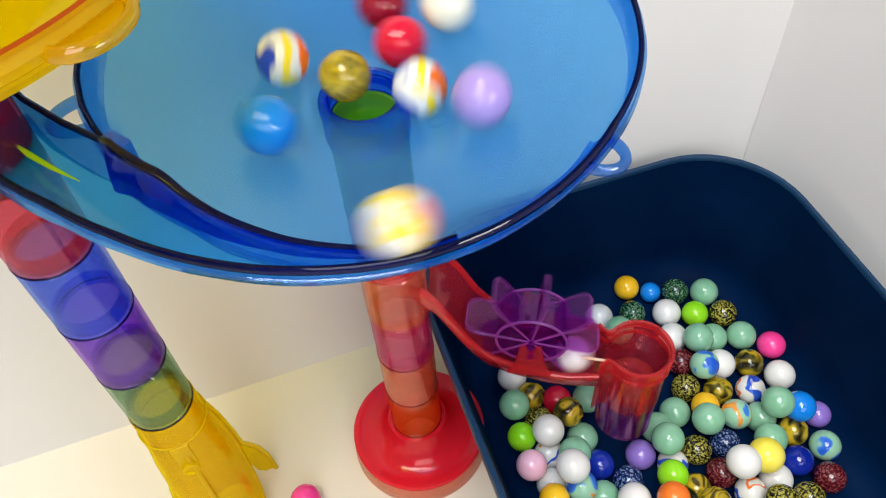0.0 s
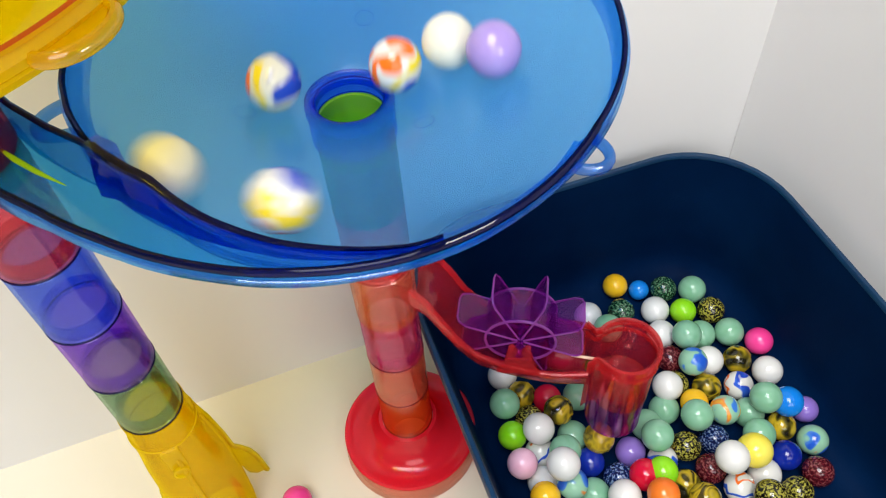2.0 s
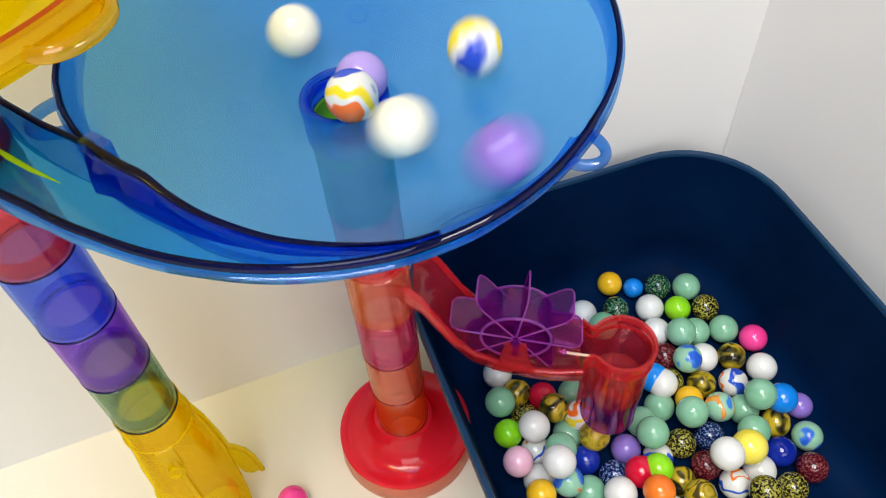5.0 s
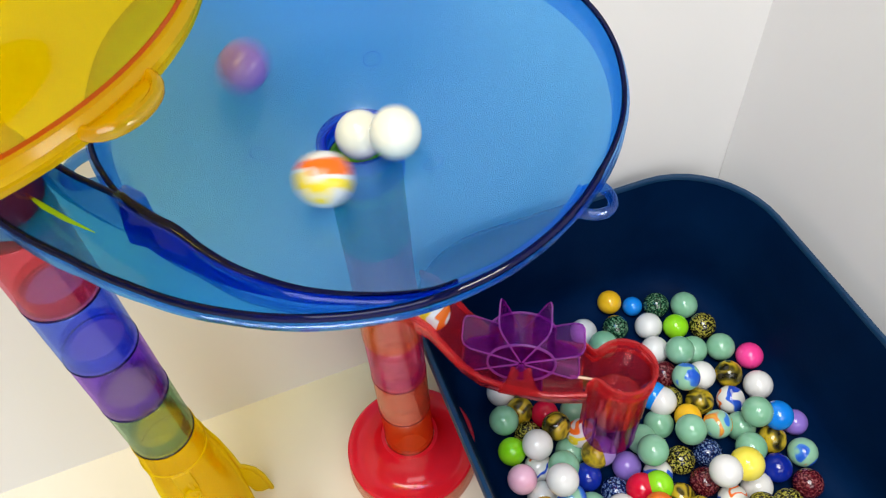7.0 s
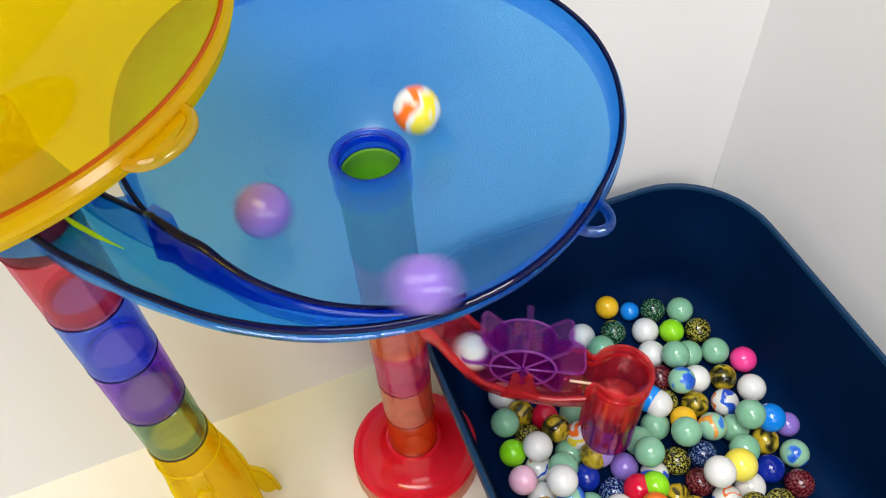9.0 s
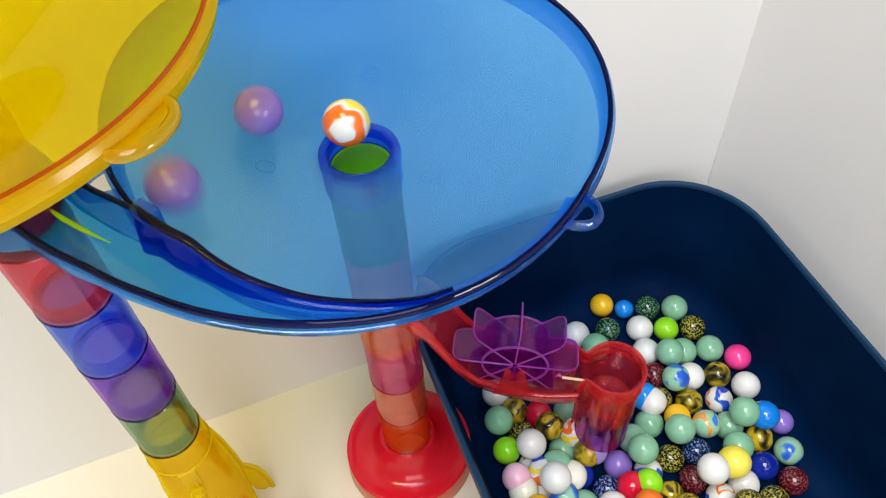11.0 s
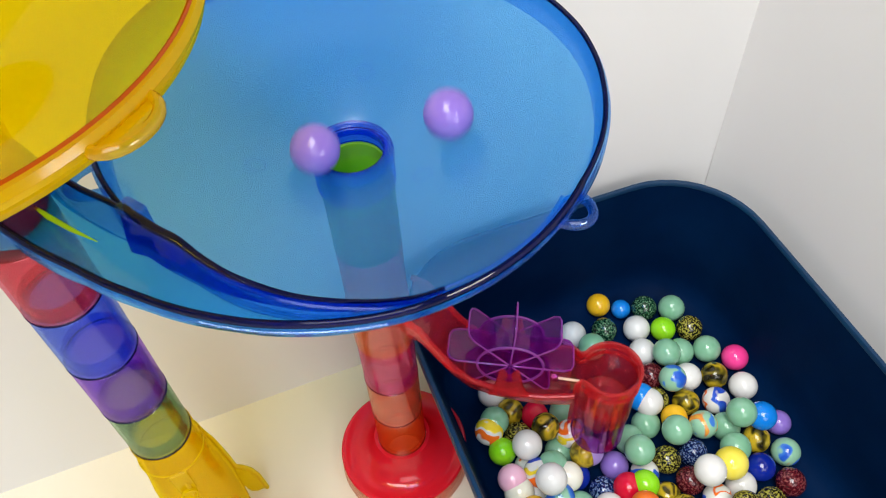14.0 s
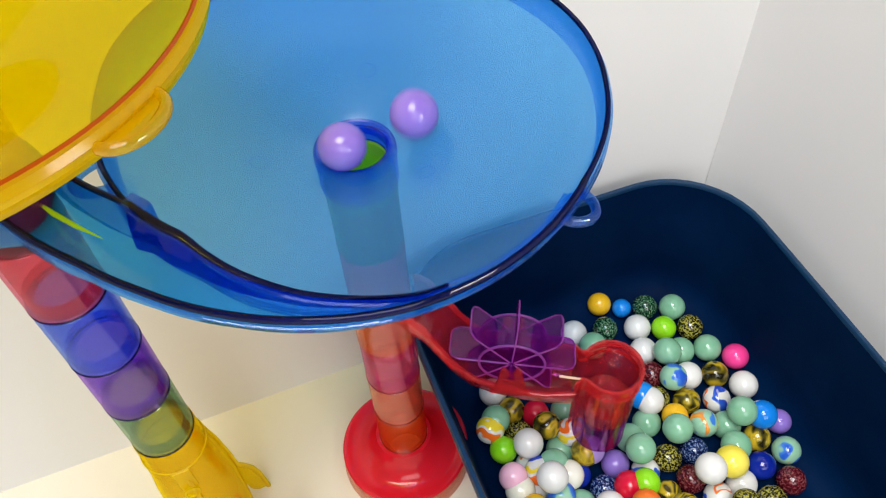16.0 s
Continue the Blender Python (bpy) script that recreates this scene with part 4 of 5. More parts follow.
def motions():
    walk(WHEEL, wheel_rows())
    moving = "marbles rolling through the run"
    ball = make_marble(AMBER, 0, 0, 0, 0.78, "clear amber glass marble dropping through the tower", moving)
    walk(ball, rolling([
        (0, -0.49, 0.33, 23.73), (0.1, 0.19, 0.33, 23.63), (0.2, 0, 0, 23.2), (0.28, 0.1, 0, 19), (0.35, 0.5, -0.05, 14.3), (0.45, 1.69, -0.18, 13.9),
        (0.55, 3.18, -0.33, 11.5), (0.65, 7.16, -0.75, 9.75), (0.72, 9.55, -1, 8.6), (0.82, 9.8, -1.03, 5.2), (0.95, 9.53, -0.96, 2.4), (1.15, 9.52, -0.92, 1.9),
        (16, 9.52, -0.92, 1.9),
    ]))
    ball = make_marble(RED_BALL, 0, 0, 0, 0.78, "glossy red marble rolling through the run", moving)
    walk(ball, rolling([
        (0, 1.14, 1.18, 24.25), (0.1, -0.61, 1.4, 24.2), (0.2, -0.74, -0.01, 23.8), (0.3, -0.25, -0.4, 23.67), (0.37, 0, 0, 23.2), (0.43, 0.1, 0, 19),
        (0.52, 0.5, -0.05, 14.3), (0.62, 1.69, -0.18, 13.9), (0.72, 3.18, -0.33, 11.5), (0.82, 7.16, -0.75, 9.75), (0.89, 9.55, -1, 8.6), (0.99, 9.8, -1.03, 5.2),
        (1.12, 10.54, -1.92, 2.4), (1.32, 11.53, -2.84, 1.9), (16, 11.53, -2.84, 1.9),
    ]))
    ball = make_marble(DARK_RED, 0, 0, 0, 0.78, "glossy dark red marble circling the blue dish", moving)
    walk(ball, rolling([
        (0, 0.53, 2.62, 24.59), (0.1, -2.14, 1.89, 24.66), (0.2, -3.43, -0.7, 24.85), (0.3, -2.58, -2.97, 24.98), (0.4, -0.6, -3.9, 24.99), (0.5, 1.63, -3.7, 25.02),
        (0.6, 3.22, -1.84, 24.92), (0.7, 3.24, 0.63, 24.79), (0.8, 1.4, 2.4, 24.63), (0.9, -1.16, 2.24, 24.54), (1, -2.35, 0.33, 24.49), (1.1, -1.23, -1.57, 24.38),
        (1.2, 0.79, -1.52, 24.28), (1.3, 1.27, 0.51, 24.11), (1.42, 0, 0, 23.2), (1.56, 0.1, 0, 19), (1.7, 0.5, -0.05, 14.3), (1.8, 1.69, -0.18, 13.9),
        (1.9, 3.18, -0.33, 11.5), (2, 7.16, -0.75, 9.75), (2.07, 9.55, -1, 8.6), (2.17, 9.8, -1.03, 5.2), (2.3, 10, -0.01, 2.4), (2.5, 10.46, 0.99, 1.9),
        (16, 10.46, 0.99, 1.9),
    ]))
    ball = make_marble(BLUE_BALL, 0, 0, 0, 0.78, "glossy bright blue marble circling the blue dish", moving)
    walk(ball, rolling([
        (0, -1.96, -3.04, 24.89), (0.1, 0.58, -3.77, 24.95), (0.2, 2.62, -2.6, 24.91), (0.3, 3.38, -0.22, 24.82), (0.4, 2.21, 1.99, 24.69), (0.5, -0.92, 3.01, 24.75),
        (0.6, -3.37, 2.05, 24.99), (0.7, -4.4, -0.08, 25.1), (0.8, -3.34, -2.39, 25.03), (0.9, -0.96, -3.55, 24.91), (1, 1.97, -3.06, 24.9), (1.1, 3.02, -1.13, 24.77),
        (1.2, 2.19, 0.95, 24.5), (1.3, 0.32, 1.89, 24.38), (1.4, -1.2, 1.1, 24.24), (1.5, -0.49, -0.41, 23.75), (1.6, 1.11, 0.08, 23.97), (1.7, 0.69, 0.85, 23.96),
        (1.8, 0, 0, 23.2), (2.05, 0.1, 0, 19), (2.3, 0.5, -0.05, 14.3), (2.4, 1.69, -0.18, 13.9), (2.5, 3.18, -0.33, 11.5), (2.6, 7.16, -0.75, 9.75),
        (2.67, 9.55, -1, 8.6), (2.77, 9.8, -1.03, 5.2), (2.9, 11.26, 0.62, 2.4), (3.1, 12.97, 2.25, 1.9), (16, 12.97, 2.25, 1.9),
    ]))
    ball = make_marble(STREAK, 0, 0, 0, 0.78, "white marble with orange and yellow streaks on the dish", moving)
    walk(ball, rolling([
        (0, -2.2, 0.32, 24.44), (0.1, -1.46, -2.53, 24.68), (0.2, 0.63, -3.76, 24.95), (0.3, 2.05, -2.6, 24.8), (0.4, 2.21, -0.1, 24.44), (0.5, 0.42, 1.68, 24.29),
        (0.6, -1.96, 1.08, 24.45), (0.7, -2.26, -1.11, 24.54), (0.8, -0.42, -2.11, 24.41), (0.9, 1.51, -0.8, 24.28), (1, 1.56, 1.2, 24.4), (1.1, -0.31, 1.85, 24.36),
        (1.2, -1.62, 0, 24.24), (1.3, -0.6, -1.97, 24.39), (1.4, 1.09, -2.05, 24.47), (1.5, 1.45, 0.32, 24.18), (1.6, -0.38, 1.81, 24.34), (1.7, -1.89, 0.58, 24.41),
        (1.8, -1.24, -1.23, 24.3), (1.9, 0.52, -1.2, 24.07), (2, 1.48, 0.27, 24.19), (2.1, -0.08, 1.65, 24.26), (2.2, -1.6, 0.4, 24.25), (2.3, -0.83, -1.34, 24.22),
        (2.4, 1.04, -1.33, 24.27), (2.5, 1.16, 0.83, 24.14), (2.6, -0.64, 1.35, 24.18), (2.7, -1.48, -0.27, 24.19), (2.8, -0.04, -1.55, 24.21), (2.9, 1.23, -0.02, 24.03),
        (3, 0.4, 1.36, 24.14), (3.1, -1.35, 0.68, 24.19), (3.2, -0.81, -0.71, 23.95), (3.3, 0.35, -0.05, 23.62), (3.4, 0.22, -0.43, 23.67), (3.5, 0.1, 0.1, 22.9),
        (3.6, 0.5, -0.05, 14.3), (3.7, 1.69, -0.18, 13.9), (3.8, 3.18, -0.33, 11.5), (3.9, 7.16, -0.75, 9.75), (3.97, 9.55, -1, 8.6), (4.07, 9.8, -1.03, 5.2),
        (4.2, 9.22, -0.42, 2.4), (4.4, 8.89, 0.17, 1.9), (16, 8.89, 0.17, 1.9),
    ]))
    ball = make_marble(LAVENDER, 0, 0, 0, 0.78, "pale lavender marble circling the blue dish", moving)
    walk(ball, rolling([
        (0, 3.57, -2.27, 25.06), (0.1, 4.2, 1.16, 25.09), (0.2, 3.18, 3.68, 25.22), (0.3, 0.51, 4.71, 25.19), (0.4, -2.17, 3.48, 25.03), (0.5, -3.39, 0.45, 24.83),
        (0.6, -2.34, -3.3, 25.02), (0.7, -0.23, -5.5, 25.36), (0.8, 1.82, -5.88, 25.48), (0.9, 3.28, -4.69, 25.4), (1, 3.8, -2.5, 25.14), (1.1, 3.45, 1.09, 24.89),
        (1.2, 1.85, 3.17, 24.9), (1.3, -1.05, 3.85, 25), (1.4, -3.52, 2.24, 25.05), (1.5, -4.08, -0.16, 25.03), (1.6, -2.54, -3.28, 25.04), (1.7, 0.01, -4.79, 25.2),
        (1.8, 2.49, -4.48, 25.28), (1.9, 4.06, -2.79, 25.24), (2, 4.3, -0.34, 25.08), (2.1, 3.26, 1.62, 24.9), (2.2, 0.41, 2.56, 24.57), (2.3, -1.81, 1.28, 24.44),
        (2.4, -1.59, -1.25, 24.37), (2.5, 0.35, -2.12, 24.42), (2.6, 1.85, -1.04, 24.41), (2.7, 1.41, 1.34, 24.39), (2.8, -0.74, 1.58, 24.3), (2.9, -1.87, -0.39, 24.37),
        (3, -0.71, -1.98, 24.4), (3.1, 1.1, -1.62, 24.4), (3.2, 1.41, 0.72, 24.22), (3.3, -0.3, 1.66, 24.27), (3.4, -1.64, 0.1, 24.25), (3.5, -0.53, -1.88, 24.4),
        (3.6, 1.07, -1.45, 24.33), (3.7, 1.22, 0.71, 24.13), (3.8, -0.57, 1.34, 24.16), (3.9, -1.52, -0.23, 24.2), (4, -0.29, -1.79, 24.33), (4.1, 1.09, -0.51, 24.01),
        (4.2, 0.04, 1.11, 23.96), (4.3, -0.19, -1.03, 23.9), (4.4, 0.33, 0.93, 23.87), (4.5, -0.44, -0.81, 23.84), (4.6, 0.52, 0.69, 23.81), (4.7, -0.58, -0.56, 23.79),
        (4.8, 0.61, 0.43, 23.76), (4.9, -0.61, -0.3, 23.73), (5, 0.59, 0.19, 23.7), (5.1, -0.55, -0.09, 23.68), (5.2, 0, 0, 23.2), (5.3, 0.1, 0, 19),
        (5.4, 0.5, -0.05, 14.3), (5.5, 1.69, -0.18, 13.9), (5.6, 3.18, -0.33, 11.5), (5.7, 7.16, -0.75, 9.75), (5.77, 9.55, -1, 8.6), (5.87, 9.8, -1.03, 5.2),
        (6, 9.66, -0.92, 2.4), (6.2, 9.77, -0.83, 1.9), (16, 9.77, -0.83, 1.9),
    ]))
    ball = make_marble(STREAK, 0, 0, 0, 0.78, "white marble with orange and blue streaks on the dish", moving)
    walk(ball, rolling([
        (0, 1.85, -1.1, 24.42), (0.1, 1.29, 1.7, 24.41), (0.2, -1.07, 2.25, 24.53), (0.3, -2.17, 0.67, 24.46), (0.4, -1.06, -1.34, 24.28), (0.5, 1.28, -1.45, 24.38),
        (0.6, 1.93, 0.62, 24.37), (0.7, 0.36, 1.78, 24.33), (0.8, -1.6, 0.89, 24.34), (0.9, -1.53, -1.39, 24.39), (1, 0.16, -2.03, 24.38), (1.1, 1.37, -0.59, 24.18),
        (1.2, 0.73, 1.71, 24.35), (1.3, -1.39, 1.85, 24.47), (1.4, -2.39, 0, 24.5), (1.5, -1.13, -2.19, 24.52), (1.6, 0.93, -2.09, 24.46), (1.7, 1.93, -0.22, 24.39),
        (1.8, 0.87, 1.96, 24.41), (1.9, -1.39, 1.68, 24.43), (2, -1.92, -0.59, 24.37), (2.1, -0.4, -2.13, 24.42), (2.2, 1.33, -1.22, 24.33), (2.3, 1.48, 0.98, 24.31),
        (2.4, -0.36, 1.86, 24.37), (2.5, -1.9, 0.47, 24.4), (2.6, -1.03, -1.47, 24.32), (2.7, 0.88, -1.4, 24.26), (2.8, 1.75, 0.39, 24.32), (2.9, 0.08, 1.86, 24.35),
        (3, -1.5, 0.5, 24.22), (3.1, -0.77, -1.28, 24.18), (3.2, 0.94, -1.14, 24.17), (3.3, 1.41, 0.9, 24.26), (3.4, 0.06, 1.86, 24.35), (3.5, -1.39, 0.49, 24.17),
        (3.6, -0.54, -1.69, 24.31), (3.7, 0.95, -1.67, 24.38), (3.8, 1.18, 0.53, 24.06), (3.9, -0.67, 1.51, 24.26), (4, -1.73, 0.29, 24.3), (4.1, -0.51, -0.97, 23.96),
        (4.2, 1.14, -0.49, 24.03), (4.3, -0.35, 1.14, 23.97), (4.4, -0.62, -0.96, 23.94), (4.5, 1.08, 0.14, 23.92), (4.6, -0.76, 0.7, 23.89), (4.7, -0.04, -0.98, 23.87),
        (4.8, 0.73, 0.57, 23.84), (4.9, -0.85, 0.18, 23.82), (5, 0.39, -0.72, 23.79), (5.1, 0.28, 0.71, 23.77), (5.2, -0.67, -0.23, 23.75), (5.3, 0.57, -0.34, 23.72),
        (5.4, -0.1, 0.6, 23.7), (5.5, -0.36, -0.42, 23.67), (5.6, 0, 0, 23.2), (5.72, 0.1, 0, 19), (6, 1.19, -0.13, 14.2), (6.2, 1.74, -0.18, 13.88),
        (8.5, 1.74, -0.18, 13.88), (8.7, 3.18, -0.33, 11.5), (8.8, 7.16, -0.75, 9.75), (8.87, 9.55, -1, 8.6), (8.97, 9.8, -1.03, 5.2), (9.1, 8.3, -1.48, 2.4),
        (9.3, 7.05, -1.95, 1.9), (16, 7.05, -1.95, 1.9),
    ]))
    ball = make_marble(CREAM, 0, 0, 0, 0.78, "plain cream white marble circling the blue dish", moving)
    walk(ball, rolling([
        (0, 2.51, 2.2, 24.81), (0.1, -0.07, 3.69, 24.91), (0.2, -2.7, 2.33, 24.87), (0.3, -3.54, -0.17, 24.87), (0.4, -2.37, -2.6, 24.86), (0.5, -0.01, -3.58, 24.88),
        (0.6, 1.71, -2.38, 24.68), (0.7, 1.74, 0.16, 24.3), (0.8, -0.03, 1.8, 24.32), (0.9, -1.96, 0.89, 24.42), (1, -1.96, -1.45, 24.51), (1.1, -0.17, -2.86, 24.66),
        (1.2, 1.9, -2.38, 24.72), (1.3, 2.7, -0.48, 24.62), (1.4, 1.49, 1.51, 24.41), (1.5, -1.17, 1.7, 24.39), (1.6, -2.6, -0.34, 24.58), (1.7, -1.91, -2.22, 24.68),
        (1.8, 0.14, -2.53, 24.54), (1.9, 2.44, -1.38, 24.64), (2, 3.04, 0.56, 24.73), (2.1, 1.53, 2.17, 24.59), (2.2, -1.01, 2.22, 24.51), (2.3, -2.62, -0.06, 24.57),
        (2.4, -2.09, -2.6, 24.81), (2.5, -0.39, -3.69, 24.92), (2.6, 1.28, -2.72, 24.71), (2.7, 2.11, -0.28, 24.41), (2.8, 0.79, 2.23, 24.49), (2.9, -1.55, 2.42, 24.66),
        (3, -3.13, 0.87, 24.78), (3.1, -2.76, -1.24, 24.71), (3.2, -0.71, -3.08, 24.75), (3.3, 1.37, -3.25, 24.86), (3.4, 2.58, -1.12, 24.64), (3.5, 2.03, 1.38, 24.52),
        (3.6, -0.29, 2.28, 24.46), (3.7, -2.37, 1.15, 24.58), (3.8, -1.94, -1.33, 24.48), (3.9, 0.09, -2.66, 24.59), (4, 1.95, -2.13, 24.67), (4.1, 2.4, 0.12, 24.5),
        (4.2, 1.4, 2.15, 24.56), (4.3, -0.92, 2.34, 24.55), (4.4, -2.39, 0.6, 24.54), (4.5, -1.83, -1.56, 24.52), (4.6, 0.2, -2.35, 24.5), (4.7, 1.98, -1.17, 24.48),
        (4.8, 2.06, 0.91, 24.46), (4.9, 0.44, 2.15, 24.45), (5, -1.46, 1.57, 24.43), (5.1, -2.07, -0.27, 24.41), (5.2, -0.96, -1.79, 24.39), (5.3, 0.88, -1.78, 24.37),
        (5.4, 1.9, -0.31, 24.35), (5.5, 1.32, 1.33, 24.32), (5.6, -0.31, 1.79, 24.3), (5.7, -1.59, 0.77, 24.27), (5.8, -1.5, -0.83, 24.25), (5.9, -0.19, -1.65, 24.22),
        (6, 1.19, -1.08, 24.2), (6.1, 1.52, 0.33, 24.17), (6.2, 0.59, 1.38, 24.15), (6.3, -0.75, 1.24, 24.15), (6.4, -1.94, -0.74, 24.39), (6.5, -1.17, -1.97, 24.46),
        (6.6, 0.44, -0.94, 23.93), (6.7, 0.89, 1.31, 24.22), (6.8, -0.03, 1.31, 24.07), (6.9, 0.38, -0.11, 23.64), (7.02, 0, 0, 23.2), (7.22, 0.05, 0, 19),
        (7.32, 0.1, 0, 15.9), (8.52, 0.1, 0, 15.9), (8.6, 0.5, -0.05, 14.3), (8.7, 1.69, -0.18, 13.9), (8.8, 3.18, -0.33, 11.5), (8.9, 7.16, -0.75, 9.75),
        (8.97, 9.55, -1, 8.6), (9.07, 9.8, -1.03, 5.2), (9.2, 9.04, -1.6, 2.4), (9.4, 8.53, -2.19, 1.9), (16, 8.53, -2.19, 1.9),
    ]))
    ball = make_marble(CREAM, 0, 0, 0, 0.78, "plain cream white marble circling the blue dish", moving)
    walk(ball, rolling([
        (0, -13.6, -5.5, 30.75), (0.3, -12.2, -2.2, 30.5), (0.45, -10, -4.5, 29.6), (0.55, -9, -4, 28), (0.7, -8.6, -4.2, 26.4), (0.8, -8.3, -4.9, 26.2),
        (0.9, -6.2, -6.4, 26), (1, -3.6, -7.3, 25.9), (1.1, 0.83, -7.28, 25.76), (1.2, 4.76, -5.54, 25.75), (1.3, 6.7, -1.3, 25.62), (1.4, 5.89, 3.09, 25.59),
        (1.5, 2.01, 6.54, 25.62), (1.6, -2.44, 6.21, 25.59), (1.7, -5.23, 4.36, 25.62), (1.8, -6.04, 1.92, 25.52), (1.9, -6.08, -1.65, 25.51), (2, -3.56, -4.99, 25.48),
        (2.1, -0.04, -6.41, 25.54), (2.2, 3.2, -5.56, 25.54), (2.3, 5.59, -3.33, 25.55), (2.4, 6.73, -0.36, 25.6), (2.5, 5.19, 3.48, 25.5), (2.6, 1.54, 5.71, 25.44),
        (2.7, -1.54, 4.49, 25.19), (2.8, -3.63, 2.41, 25.09), (2.9, -5.04, -0.23, 25.26), (3, -4.79, -3.51, 25.44), (3.1, -2.92, -5.52, 25.5), (3.2, -0.33, -5.82, 25.42),
        (3.3, 2.22, -4.73, 25.3), (3.4, 4.05, -2.69, 25.22), (3.5, 4.74, -0.11, 25.19), (3.6, 3.78, 2.28, 25.11), (3.7, 1.08, 3.73, 24.97), (3.8, -1.81, 2.57, 24.75),
        (3.9, -3.65, 0.23, 24.9), (4, -3.39, -2.77, 25.1), (4.1, -1.81, -4.85, 25.29), (4.2, 0.17, -5.23, 25.3), (4.3, 3.91, -3.23, 25.28), (4.4, 4.86, 0.78, 25.25),
        (4.5, 2.55, 4.03, 25.21), (4.6, -1.29, 4.42, 25.17), (4.7, -4.03, 1.89, 25.13), (4.8, -3.94, -1.72, 25.09), (4.9, -1.27, -3.94, 25.06), (5, 2.04, -3.43, 25.02),
        (5.1, 3.77, -0.71, 24.97), (5.2, 2.9, 2.26, 24.92), (5.3, 0.21, 3.52, 24.88), (5.4, -2.39, 2.37, 24.83), (5.5, -3.21, -0.21, 24.78), (5.6, -1.87, -2.43, 24.74),
        (5.7, 0.56, -2.85, 24.69), (5.8, 2.37, -1.39, 24.63), (5.9, 2.47, 0.81, 24.58), (6, 0.96, 2.25, 24.53), (6.1, -0.98, 2.06, 24.48), (6.2, -2.05, 0.58, 24.42),
        (6.3, -1.66, -1.07, 24.41), (6.4, 0.45, -0.46, 23.75), (6.5, 1.67, 0.7, 24.33), (6.6, 0.55, 2.04, 24.4), (6.7, -1.26, 1.03, 24.24), (6.8, -1.22, -1.31, 24.32),
        (6.9, 0.16, -2.19, 24.43), (7, 1.26, -0.87, 24.2), (7.1, 0.55, 1.26, 24.11), (7.2, -1.12, 1.5, 24.36), (7.3, -1.44, -0.19, 24.15), (7.4, 0.21, -1.15, 23.99),
        (7.5, 1.56, -0.38, 24.24), (7.6, 0.82, 0.99, 24.06), (7.7, -1.11, 0.46, 24.01), (7.8, -1.21, -1.43, 24.36), (7.9, 0.17, -1.39, 24.12), (8, 0.98, 0.55, 23.97),
        (8.1, -0.19, 1.49, 24.19), (8.2, -0.97, 0.14, 23.91), (8.3, 0.29, -0.43, 23.69), (8.42, 0, 0, 23.2), (8.62, 0.05, 0, 19), (8.7, 0.1, 0, 17.5),
        (8.8, 0.5, -0.05, 14.3), (8.9, 1.69, -0.18, 13.9), (9, 3.18, -0.33, 11.5), (9.1, 7.16, -0.75, 9.75), (9.17, 9.55, -1, 8.6), (9.27, 9.8, -1.03, 5.2),
        (9.4, 7.76, -1.98, 2.4), (9.6, 5.98, -2.96, 1.9), (16, 5.98, -2.96, 1.9),
    ]))
    ball = make_marble(STREAK, 0, 0, 0, 0.78, "white marble with yellow and orange streaks on the dish", moving)
